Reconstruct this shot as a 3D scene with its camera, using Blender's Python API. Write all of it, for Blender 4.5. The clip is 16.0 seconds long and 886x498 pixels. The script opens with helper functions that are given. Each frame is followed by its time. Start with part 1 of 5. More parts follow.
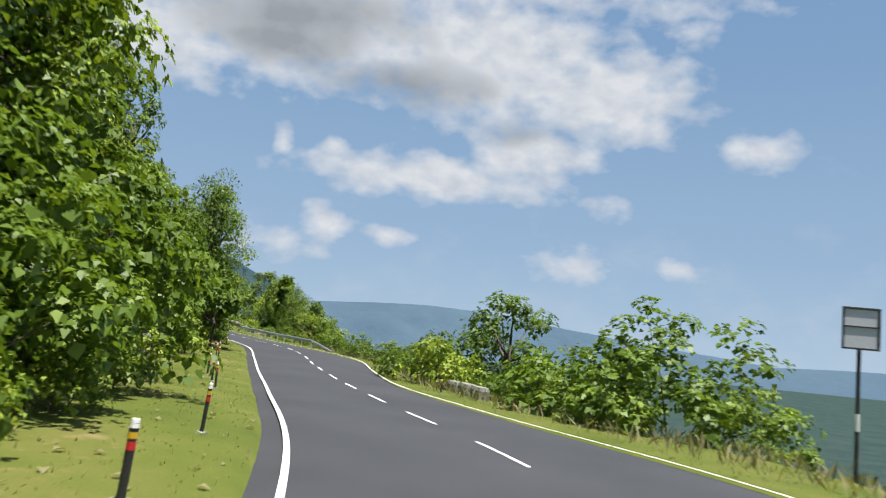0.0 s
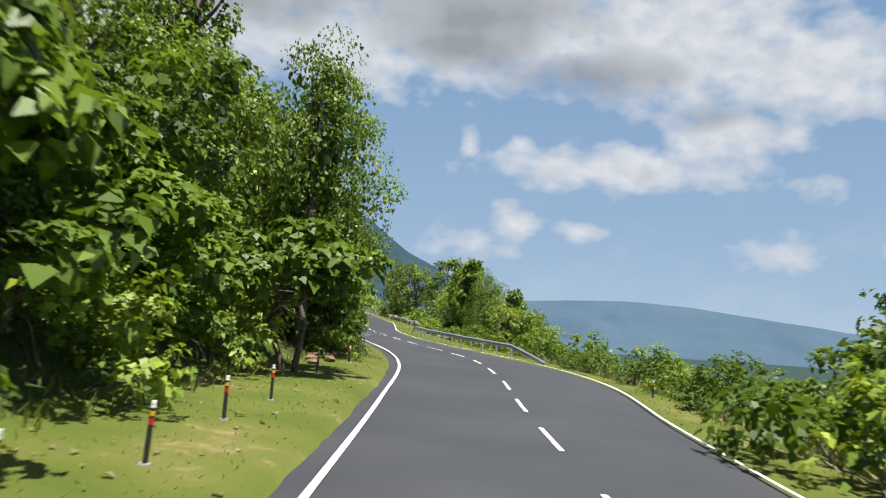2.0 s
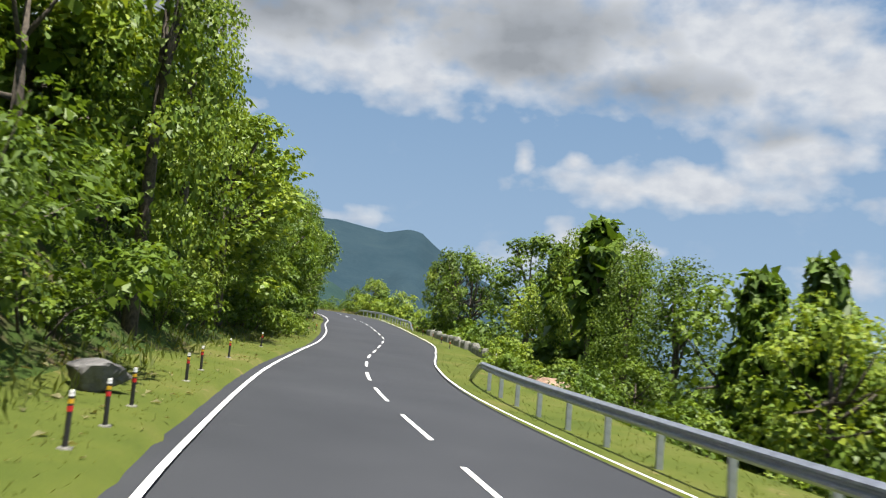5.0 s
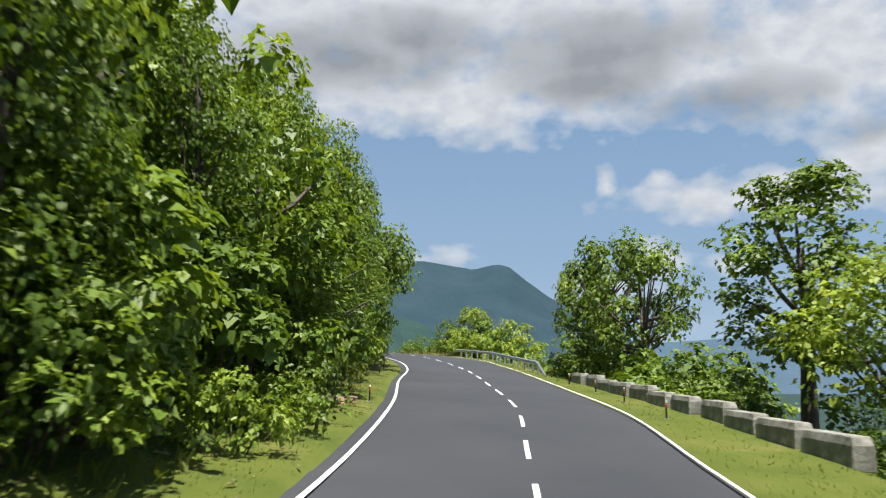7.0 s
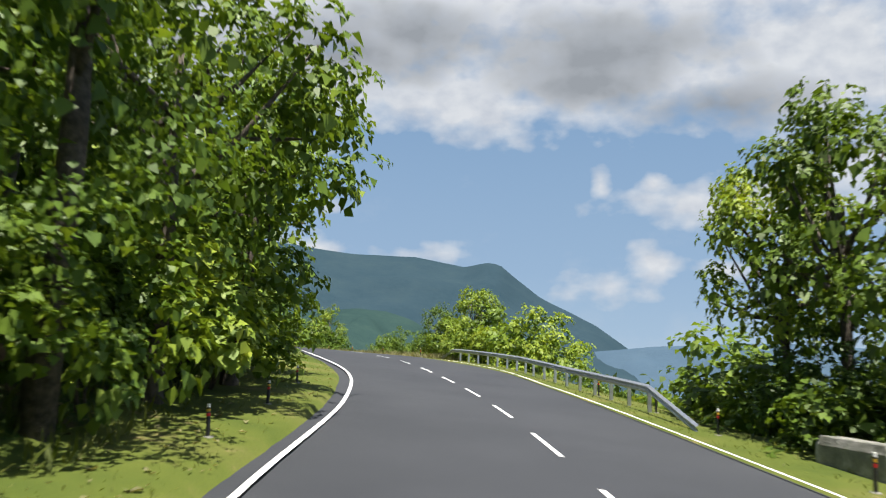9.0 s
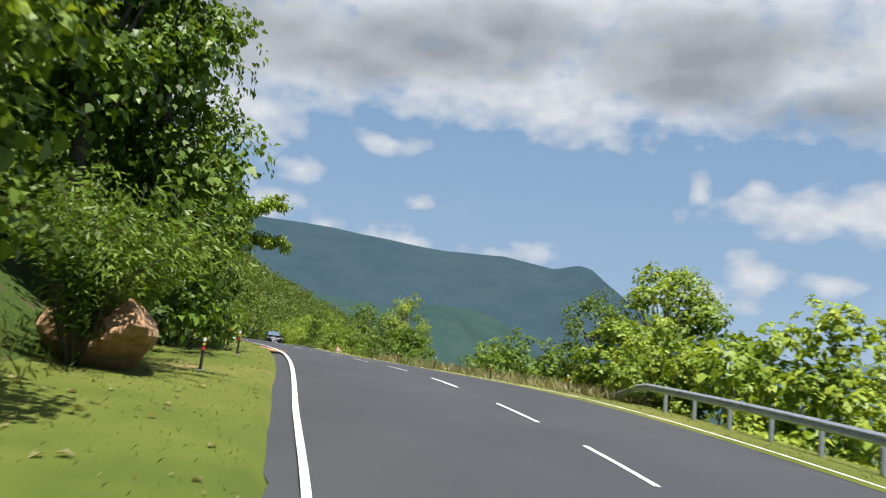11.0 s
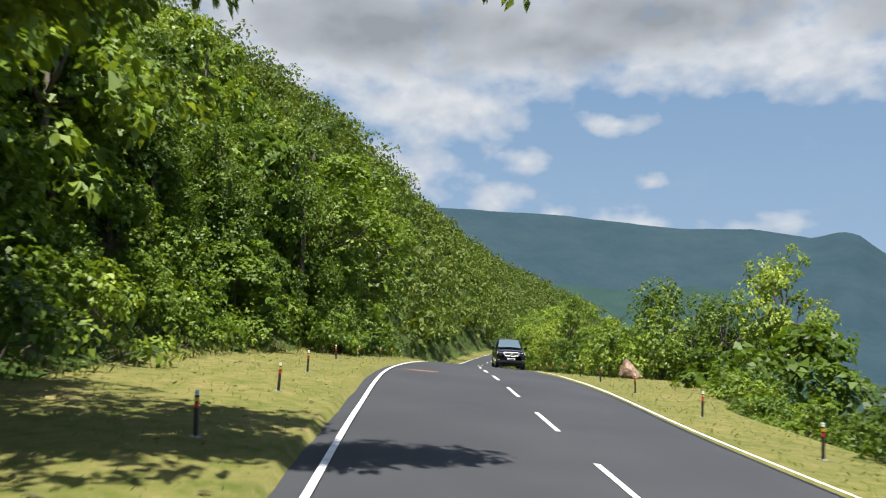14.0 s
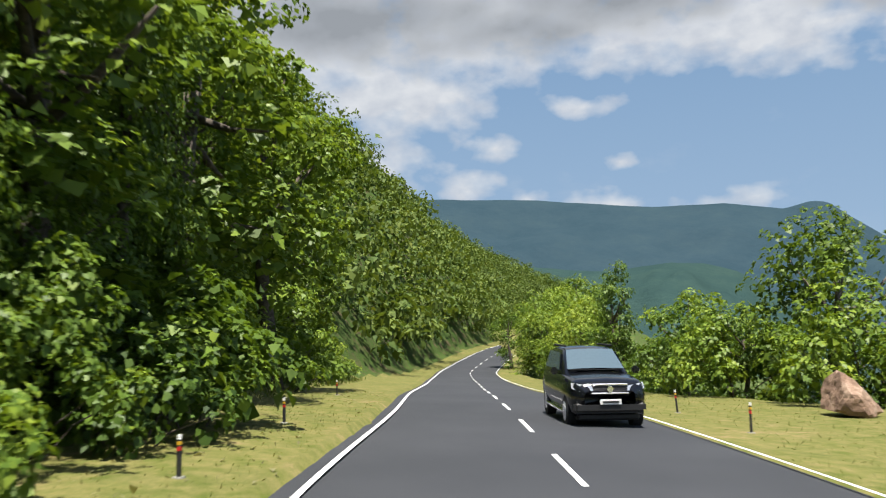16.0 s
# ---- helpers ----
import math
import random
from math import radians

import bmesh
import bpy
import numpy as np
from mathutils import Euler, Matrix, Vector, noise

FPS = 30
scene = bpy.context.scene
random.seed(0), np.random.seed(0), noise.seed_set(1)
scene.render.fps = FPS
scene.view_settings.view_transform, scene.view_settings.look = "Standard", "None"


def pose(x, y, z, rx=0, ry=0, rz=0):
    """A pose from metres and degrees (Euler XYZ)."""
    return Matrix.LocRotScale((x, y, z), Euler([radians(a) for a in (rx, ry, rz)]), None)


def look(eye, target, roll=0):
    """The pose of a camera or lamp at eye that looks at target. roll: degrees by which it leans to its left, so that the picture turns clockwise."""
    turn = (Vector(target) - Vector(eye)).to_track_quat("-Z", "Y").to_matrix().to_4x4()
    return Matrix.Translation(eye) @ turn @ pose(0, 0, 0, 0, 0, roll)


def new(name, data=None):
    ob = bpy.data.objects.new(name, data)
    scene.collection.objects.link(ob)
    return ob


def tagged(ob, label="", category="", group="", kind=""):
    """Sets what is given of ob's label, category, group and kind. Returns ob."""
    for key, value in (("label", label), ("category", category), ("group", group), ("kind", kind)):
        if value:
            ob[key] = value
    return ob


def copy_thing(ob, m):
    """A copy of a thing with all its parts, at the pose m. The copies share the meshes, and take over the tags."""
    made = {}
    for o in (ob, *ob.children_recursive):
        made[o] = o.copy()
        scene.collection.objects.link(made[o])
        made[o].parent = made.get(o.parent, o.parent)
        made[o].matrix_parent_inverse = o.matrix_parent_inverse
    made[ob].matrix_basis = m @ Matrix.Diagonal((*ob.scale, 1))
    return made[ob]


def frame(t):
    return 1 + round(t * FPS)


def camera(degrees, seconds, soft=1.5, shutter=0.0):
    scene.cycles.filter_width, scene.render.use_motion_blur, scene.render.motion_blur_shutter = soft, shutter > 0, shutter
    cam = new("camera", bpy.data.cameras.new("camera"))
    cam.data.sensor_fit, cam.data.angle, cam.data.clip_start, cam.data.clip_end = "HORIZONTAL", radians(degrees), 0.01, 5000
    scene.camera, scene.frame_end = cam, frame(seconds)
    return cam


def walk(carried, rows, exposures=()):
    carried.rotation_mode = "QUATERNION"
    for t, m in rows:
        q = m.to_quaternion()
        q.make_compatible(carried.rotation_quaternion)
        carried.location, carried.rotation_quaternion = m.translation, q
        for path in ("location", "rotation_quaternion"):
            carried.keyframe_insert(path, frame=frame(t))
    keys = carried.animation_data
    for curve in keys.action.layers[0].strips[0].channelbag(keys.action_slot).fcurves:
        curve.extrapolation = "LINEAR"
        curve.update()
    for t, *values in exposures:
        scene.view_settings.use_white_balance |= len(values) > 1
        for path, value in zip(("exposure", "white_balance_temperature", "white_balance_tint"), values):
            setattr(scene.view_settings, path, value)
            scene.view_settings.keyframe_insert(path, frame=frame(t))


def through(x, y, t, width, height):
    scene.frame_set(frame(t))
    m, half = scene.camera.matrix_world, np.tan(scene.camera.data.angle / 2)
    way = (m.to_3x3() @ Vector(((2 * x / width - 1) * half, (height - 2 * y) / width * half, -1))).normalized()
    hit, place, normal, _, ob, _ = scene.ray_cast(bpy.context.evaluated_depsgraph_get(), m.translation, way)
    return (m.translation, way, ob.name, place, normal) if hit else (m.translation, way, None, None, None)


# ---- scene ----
cam = camera(59, 16.0, soft=1.2, shutter=0.2)
PATH = [
    (0.0, pose(0.000, 0.000, 1.920, 96.50, -5.00, 0.00)),
    (0.5, pose(-0.702, 7.270, 1.990, 96.14, -6.14, 3.92)),
    (1.0, pose(-1.856, 14.396, 1.926, 96.01, -6.29, 8.35)),
    (1.5, pose(-3.316, 21.521, 1.835, 95.72, -5.14, 12.00)),
    (2.0, pose(-5.005, 28.494, 1.707, 95.39, -3.52, 14.16)),
    (2.5, pose(-6.703, 35.611, 1.672, 95.37, -2.44, 14.35)),
    (3.0, pose(-8.554, 42.728, 1.624, 95.91, -2.04, 12.18)),
    (3.5, pose(-10.574, 50.133, 1.750, 96.30, -2.36, 11.35)),
    (4.0, pose(-12.747, 57.386, 1.845, 97.01, -3.24, 12.17)),
    (4.5, pose(-15.218, 64.494, 1.819, 96.72, -4.58, 14.77)),
    (5.0, pose(-18.093, 71.576, 1.989, 96.36, -4.94, 17.86)),
    (7.5, pose(-34.050, 106.566, 2.808, 98.95, 0.01, 25.29)),
    (8.0, pose(-37.304, 113.597, 2.967, 98.15, -0.30, 24.03)),
    (8.5, pose(-40.559, 120.564, 3.294, 98.15, -1.23, 23.48)),
    (9.0, pose(-43.832, 127.432, 3.579, 98.55, -2.11, 23.95)),
    (11.5, pose(-63.891, 160.099, 5.533, 97.80, -6.31, 33.04)),
    (12.0, pose(-68.642, 166.298, 6.029, 97.39, -6.80, 36.73)),
    (12.5, pose(-73.703, 172.064, 6.373, 96.58, -6.63, 40.20)),
    (13.0, pose(-79.068, 177.642, 6.680, 96.32, -5.97, 43.12)),
    (13.5, pose(-84.459, 182.904, 6.712, 96.07, -4.96, 45.76)),
    (14.0, pose(-90.056, 187.942, 6.775, 96.07, -2.72, 47.41)),
    (14.5, pose(-95.594, 193.006, 6.917, 96.19, -0.61, 47.43)),
    (15.0, pose(-101.268, 198.164, 7.000, 96.07, 0.75, 46.98)),
    (15.5, pose(-106.882, 203.348, 7.161, 96.05, 1.01, 46.41)),
    (16.0, pose(-112.555, 208.519, 7.173, 95.52, 0.86, 45.90)),
]
walk(cam, PATH, [(0.0, 1.08), (16.0, 1.08)])

# ---- light ----
SUN_AZ, SUN_EL = -130.0, 76.0  # degrees left of north (+y), and above the horizon
world = bpy.data.worlds.new("sky")
scene.world = world
world.use_nodes = True
wn = world.node_tree.nodes
sky = wn.new("ShaderNodeTexSky")
sky.sky_type, sky.sun_disc = "NISHITA", False
sky.sun_elevation, sky.sun_rotation = radians(SUN_EL), radians(-SUN_AZ)
wn["Background"].inputs["Strength"].default_value = 0.07
world.node_tree.links.new(sky.outputs[0], wn["Background"].inputs["Color"])
sun = new("sun", bpy.data.lights.new("sun", "SUN"))
sun.data.energy, sun.data.angle, sun.data.color = 5.0, radians(0.6), (1.0, 0.955, 0.88)
sx, sy = -math.sin(radians(SUN_AZ)), math.cos(radians(SUN_AZ))
sun.matrix_world = look((0, 0, 0), (-sx * math.cos(radians(SUN_EL)), -sy * math.cos(radians(SUN_EL)), -math.sin(radians(SUN_EL))))

# ---- materials ----


class Nodes:
    """A short way to write node trees."""

    def __init__(self, name, rough=0.8, metal=0.0, spec=0.5):
        self.m = bpy.data.materials.new(name)
        self.m.use_nodes = True
        self.t = self.m.node_tree
        self.bsdf = self.t.nodes["Principled BSDF"]
        self.bsdf.inputs["Roughness"].default_value = rough
        self.bsdf.inputs["Metallic"].default_value = metal
        self.bsdf.inputs["Specular IOR Level"].default_value = spec

    def node(self, kind, **values):
        n = self.t.nodes.new(kind)
        for k, v in values.items():
            n.inputs[k.replace("_", " ")].default_value = v
        return n

    def link(self, a, b):
        self.t.links.new(a, b)

    def put(self, key, socket):
        self.t.links.new(socket, self.bsdf.inputs[key])

    def coords(self):
        return self.t.nodes.new("ShaderNodeTexCoord").outputs["Object"]

    def noise(self, scale, detail=4.0, rough=0.6, vector=None):
        n = self.node("ShaderNodeTexNoise", Scale=scale, Detail=detail, Roughness=rough)
        self.link(vector or self.coords(), n.inputs["Vector"])
        return n.outputs["Fac"]

    def ramp(self, fac, *stops):
        r = self.t.nodes.new("ShaderNodeValToRGB")
        e = r.color_ramp.elements
        while len(e) < len(stops):
            e.new(0.5)
        for el, (p, c) in zip(e, stops):
            el.position, el.color = p, (*c, 1)
        self.link(fac, r.inputs["Fac"])
        return r.outputs["Color"]

    def mix(self, fac, a, b, kind="MIX"):
        n = self.t.nodes.new("ShaderNodeMix")
        n.data_type, n.blend_type = "RGBA", kind
        for key, v in ((0, fac), (6, a), (7, b)):
            if isinstance(v, (int, float)):
                n.inputs[key].default_value = v
            elif isinstance(v, tuple):
                n.inputs[key].default_value = (*v, 1)
            else:
                self.link(v, n.inputs[key])
        return n.outputs[2]

    def math(self, op, a, b=0.0, c=0.0, clamp=False):
        n = self.t.nodes.new("ShaderNodeMath")
        n.operation, n.use_clamp = op, clamp
        for i, v in enumerate((a, b, c)):
            if isinstance(v, (int, float)):
                n.inputs[i].default_value = v
            else:
                self.link(v, n.inputs[i])
        return n.outputs[0]

    def bump(self, height, strength=0.3, distance=0.02):
        b = self.node("ShaderNodeBump", Strength=strength, Distance=distance)
        self.link(height, b.inputs["Height"])
        self.put("Normal", b.outputs["Normal"])


def leaf_material(name, dark, mid, light, gloss=0.46, through=0.3):
    n = Nodes(name, gloss, spec=0.22)
    island = n.t.nodes.new("ShaderNodeNewGeometry").outputs["Random Per Island"]
    whole = n.t.nodes.new("ShaderNodeObjectInfo").outputs["Random"]
    patch = n.noise(0.8, 3.0)
    f = n.math("ADD", n.math("MULTIPLY", island, 0.36), n.math("MULTIPLY", whole, 0.46))
    f = n.math("ADD", f, n.math("MULTIPLY", n.math("SUBTRACT", patch, 0.5), 1.0), clamp=True)
    col = n.ramp(f, (0.0, dark), (0.45, mid), (0.85, light), (1.0, (light[0] * 1.25, light[1] * 1.06, light[2] * 0.95)))
    n.put("Base Color", col)
    tr = n.t.nodes.new("ShaderNodeBsdfTranslucent")
    n.link(n.mix(1.0, col, (1.25, 1.2, 0.5), "MULTIPLY"), tr.inputs["Color"])
    ms = n.t.nodes.new("ShaderNodeMixShader")
    ms.inputs[0].default_value = through
    n.link(n.bsdf.outputs[0], ms.inputs[1])
    n.link(tr.outputs[0], ms.inputs[2])
    n.link(ms.outputs[0], n.t.nodes["Material Output"].inputs["Surface"])
    return n.m


LEAF_GREEN = leaf_material("leaf_green", (0.044, 0.076, 0.010), (0.146, 0.222, 0.030), (0.306, 0.370, 0.047))
LEAF_DARK = leaf_material("leaf_dark", (0.030, 0.060, 0.012), (0.108, 0.178, 0.023), (0.249, 0.317, 0.037))
LEAF_LIGHT = leaf_material("leaf_light", (0.049, 0.086, 0.010), (0.113, 0.182, 0.024), (0.207, 0.278, 0.045), through=0.36)
LEAF_DRY = leaf_material("leaf_dry", (0.1, 0.1, 0.04), (0.19, 0.18, 0.085), (0.3, 0.28, 0.15), 0.7)
GRASS_BLADE = leaf_material("grass_blade", (0.08, 0.11, 0.02), (0.13, 0.15, 0.03), (0.21, 0.2, 0.06), 0.6, 0.45)
FAR_LEAF = leaf_material("far_leaf", (0.018, 0.039, 0.010), (0.065, 0.108, 0.023), (0.140, 0.180, 0.037), 0.7, 0.26)


def bark():
    n = Nodes("bark", 0.9)
    f = n.noise(9, 6)
    n.put("Base Color", n.ramp(f, (0.3, (0.03, 0.023, 0.016)), (0.7, (0.125, 0.1, 0.075))))
    n.bump(n.noise(30, 5), 0.6, 0.03)
    return n.m


def asphalt():
    n = Nodes("asphalt", 0.82, spec=0.26)
    big, fine = n.noise(0.22, 3), n.noise(90, 3, 0.7)
    c = n.ramp(big, (0.32, (0.041, 0.044, 0.05)), (0.68, (0.062, 0.065, 0.072)))
    c = n.mix(0.35, c, n.ramp(fine, (0.3, (0.025, 0.025, 0.027)), (0.75, (0.15, 0.15, 0.155))), "OVERLAY")
    patches = n.ramp(n.noise(1.1, 5, 0.7), (0.68, (0, 0, 0)), (0.76, (1, 1, 1)))
    n.put("Base Color", n.mix(n.math("MULTIPLY", patches, 0.3), n.mix(n.math("MULTIPLY", n.noise(2.6, 6, 0.75), 0.5), c, (0.035, 0.037, 0.042)), (0.1, 0.098, 0.094)))
    n.bump(fine, 0.35, 0.006)
    return n.m


def ground_material():
    n = Nodes("verge_grass_and_earth", 0.95, spec=0.15)
    a, b, c = n.noise(0.35, 4), n.noise(2.3, 5, 0.7), n.noise(30, 4, 0.75)
    grass = n.ramp(a, (0.3, (0.076, 0.106, 0.02)), (0.5, (0.112, 0.136, 0.027)), (0.7, (0.16, 0.157, 0.05)))
    grass = n.mix(0.45, grass, n.ramp(c, (0.3, (0.03, 0.045, 0.006)), (0.7, (0.3, 0.32, 0.08))), "OVERLAY")
    earth = n.ramp(c, (0.3, (0.2, 0.13, 0.07)), (0.7, (0.36, 0.25, 0.15)))
    bare = n.ramp(n.math("ADD", n.math("MULTIPLY", a, 0.5), n.math("MULTIPLY", b, 0.5)), (0.58, (0, 0, 0)), (0.68, (1, 1, 1)))
    xyz = n.t.nodes.new("ShaderNodeSeparateXYZ")  # the verge is drier higher up the road
    n.link(n.coords(), xyz.inputs[0])
    dry = n.math("MULTIPLY", n.math("DIVIDE", n.math("SUBTRACT", xyz.outputs[1], 170.0), 25.0, clamp=True), n.ramp(b, (0.36, (0.05, 0.05, 0.05)), (0.6, (0.62, 0.62, 0.62))))
    grass = n.mix(dry, grass, n.ramp(c, (0.3, (0.13, 0.115, 0.04)), (0.7, (0.27, 0.22, 0.09))))
    n.put("Base Color", n.mix(n.math("MULTIPLY", bare, 0.6), grass, earth))
    n.bump(c, 0.5, 0.02)
    return n.m


def bank_material():
    n = Nodes("leaf_litter_and_soil", 0.95, spec=0.1)
    a, b = n.noise(0.8, 5, 0.7), n.noise(14, 5, 0.75)
    soil = n.ramp(b, (0.3, (0.045, 0.032, 0.02)), (0.7, (0.15, 0.105, 0.065)))
    green = n.ramp(b, (0.3, (0.02, 0.04, 0.009)), (0.7, (0.075, 0.12, 0.024)))
    n.put("Base Color", n.mix(n.ramp(a, (0.34, (0, 0, 0)), (0.5, (1, 1, 1))), soil, green))
    n.bump(b, 0.9, 0.08)
    return n.m


def plain(name, color, rough=0.6, metal=0.0, vary=0.25, scale=14.0, spec=0.5):
    n = Nodes(name, rough, metal, spec)
    f = n.noise(scale, 5, 0.65)
    lo, hi = tuple(v * (1 - vary) for v in color), tuple(min(1, v * (1 + vary)) for v in color)
    n.put("Base Color", n.ramp(f, (0.3, lo), (0.7, hi)))
    n.bump(f, 0.2, 0.005)
    return n.m


def line_paint():
    n = Nodes("line_paint", 0.6)
    w = n.ramp(n.noise(5, 6, 0.75), (0.3, (0.2, 0.2, 0.2)), (0.4, (0.55, 0.55, 0.53)), (0.5, (0.75, 0.75, 0.73)))
    n.put("Base Color", w)
    return n.m


def stone(name, a, b, c):
    n = Nodes(name, 0.9)
    f = n.noise(1.6, 8, 0.7)
    n.put("Base Color", n.ramp(f, (0.3, a), (0.5, b), (0.7, c)))
    n.bump(n.noise(6, 8, 0.7), 0.7, 0.06)
    return n.m


BARK, ASPHALT, GROUND, LINE, BANK_SOIL = bark(), asphalt(), ground_material(), line_paint(), bank_material()
DRY_WOOD = plain("dry_dead_wood", (0.3, 0.25, 0.18), 0.9, 0, 0.35, 9)
STEEL = plain("galvanised_steel", (0.42, 0.44, 0.47), 0.42, 0.75, 0.2, 6)
POST_BLACK = plain("post_black_paint", (0.018, 0.017, 0.016), 0.55, 0, 0.4)
POST_WHITE = plain("post_white_paint", (0.72, 0.71, 0.68), 0.6, 0, 0.12)
POST_YELLOW = plain("reflector_yellow", (0.62, 0.36, 0.02), 0.4, 0, 0.1)
POST_RED = plain("reflector_red", (0.5, 0.02, 0.02), 0.4, 0, 0.1)
CONCRETE = stone("weathered_concrete", (0.075, 0.078, 0.055), (0.2, 0.195, 0.165), (0.4, 0.39, 0.35))
RED_ROCK = stone("red_brown_rock", (0.1, 0.055, 0.036), (0.24, 0.15, 0.1), (0.42, 0.31, 0.23))
GREY_ROCK = stone("grey_broken_rock", (0.05, 0.048, 0.045), (0.13, 0.125, 0.12), (0.24, 0.23, 0.22))
CLIFF = stone("grey_brown_cliff", (0.06, 0.036, 0.02), (0.14, 0.09, 0.05), (0.24, 0.17, 0.105))
def loose_sand():
    """Sand that thins out towards a ragged rim."""
    n = Nodes("loose_sand", 0.95, spec=0.1)
    c = n.noise(26, 6, 0.75)
    n.put("Base Color", n.ramp(c, (0.3, (0.17, 0.095, 0.052)), (0.7, (0.33, 0.2, 0.12))))
    g = n.t.nodes.new("ShaderNodeTexCoord").outputs["Generated"]
    d = n.node("ShaderNodeVectorMath")
    d.operation = "DISTANCE"
    n.link(n.mix(1.0, g, (1, 1, 0), "MULTIPLY"), d.inputs[0])
    d.inputs[1].default_value = (0.5, 0.5, 0.0)
    rim = n.math("SUBTRACT", 0.47, d.outputs["Value"])
    rim = n.math("ADD", rim, n.math("MULTIPLY", n.math("SUBTRACT", n.noise(1.3, 7, 0.75), 0.5), 0.7))
    n.put("Alpha", n.math("MULTIPLY", rim, 5.0, clamp=True))
    n.bump(c, 0.6, 0.02)
    return n.m


LOOSE_SAND = loose_sand()
SAND = stone("orange_sand", (0.2, 0.11, 0.055), (0.31, 0.18, 0.095), (0.4, 0.25, 0.14))
CAR_BLACK = plain("car_black_paint", (0.006, 0.007, 0.009), 0.12, 0, 0.1)
CAR_TRIM = plain("car_black_plastic", (0.012, 0.012, 0.012), 0.6, 0, 0.2)
CHROME = plain("chrome", (0.75, 0.76, 0.78), 0.15, 1.0, 0.05)
TYRE = plain("tyre_rubber", (0.012, 0.012, 0.012), 0.85, 0, 0.2)
GLASS = plain("car_glass", (0.075, 0.11, 0.135), 0.2, 0, 0.05, spec=0.6)
LAMP = plain("headlamp_lens", (0.55, 0.57, 0.6), 0.08, 0.4, 0.1)
BOARD = plain("sign_back_grey", (0.42, 0.43, 0.45), 0.5, 0.2, 0.1)

# ---- plan of the road: a line on the ground every 12 m, and its painted lines' distance to the right of it ----
REF = [
    (2.24, -23.90, 0.00), (1.12, -11.95, 0.00), (0.00, 0.00, 0.00), (-1.41, 11.91, 0.04),
    (-3.82, 23.67, -0.12), (-6.63, 35.33, -0.25), (-9.68, 46.94, -0.23), (-13.09, 58.44, -0.07),
    (-17.27, 69.69, 0.02), (-22.18, 80.64, 0.28), (-27.17, 91.55, 0.54), (-32.17, 102.46, 0.79),
    (-37.19, 113.36, 1.04), (-42.22, 124.25, 1.52), (-48.15, 134.68, 2.07), (-54.38, 144.93, 2.68),
    (-60.73, 155.11, 3.30), (-67.55, 164.97, 4.01), (-75.49, 173.97, 4.57), (-83.97, 182.45, 4.79),
    (-92.87, 190.51, 4.93), (-101.73, 198.59, 5.09), (-110.57, 206.71, 5.26), (-119.44, 214.79, 5.11),
    (-128.31, 222.88, 4.81), (-137.18, 230.96, 4.30), (-146.05, 239.04, 3.84), (-154.91, 247.13, 3.55),
    (-163.78, 255.21, 3.35), (-172.65, 263.29, 3.15), (-181.52, 271.38, 2.93), (-190.39, 279.46, 2.68),
]
LEFT = (-0.09, -0.25, -0.43, -0.75, -1.21, -1.43, -1.37, -1.10, -1.19, -1.97, -2.32, -2.08, -1.74, -1.69, -1.16, 0.07, 0.26, -1.00, -1.13, -1.08, -1.15, -1.59, -1.89, -1.5, -0.74, -0.42, -0.01, 0.56, 1.08, 1.72, 2.54, 4.36, 6.69, 9.24, 12.00, 14.97, 18.04)
MIDDLE = (4.28, 4.01, 3.72, 3.30, 2.43, 2.10, 2.17, 2.72, 3.20, 1.75, 0.69, 0.81, 1.66, 2.50, 3.29, 4.12, 4.30, 3.98, 3.57, 2.95, 2.58, 2.35, 2.13, 2.17, 2.58, 3.07, 3.69, 4.30, 4.75, 5.32, 6.07, 7.84, 10.13, 12.65, 15.39, 18.34, 21.40)
RIGHT = (10.16, 9.51, 8.83, 7.93, 6.03, 5.07, 5.82, 7.22, 7.37, 4.92, 3.54, 3.80, 5.07, 6.21, 7.07, 7.99, 8.75, 9.33, 9.11, 7.57, 6.26, 5.68, 5.71, 6.06, 6.22, 6.60, 6.81, 7.25, 7.66, 8.28, 9.10, 10.95, 13.32, 15.89, 18.68, 21.67, 24.77)
TILT, STEP, S0 = 0.04, 12.0, -24.0
_k = [np.array(p, float) for p in REF]
for i in range(1, 60):  # the valley side goes on, bending gently to the right
    d = _k[-1] - _k[-2]
    a = radians(-0.35 if i < 14 else -0.7)
    d = np.array((d[0] * math.cos(a) - d[1] * math.sin(a), d[0] * math.sin(a) + d[1] * math.cos(a), -0.15 if i < 8 else 0.0))
    _k.append(_k[-1] + d)
_k.insert(0, 2 * _k[0] - _k[1])
_k.insert(0, 2 * _k[0] - _k[1])
_k.insert(0, 2 * _k[0] - _k[1])
KNOTS, KS0 = np.array(_k), S0 - 3 * STEP
for i in range(len(KNOTS)):  # past the brow the road dips and climbs again
    s = KS0 + i * STEP
    if s > 270:
        KNOTS[i][2] = np.interp(s, (264, 276, 288, 300, 312, 324, 336, 348, 360, 384, 408, 460, 1000), (4.81, 4.3, 3.6, 3.0, 2.5, 2.05, 1.8, 1.95, 2.4, 3.3, 4.0, 4.5, 4.5))
KT = np.gradient(KNOTS, axis=0)


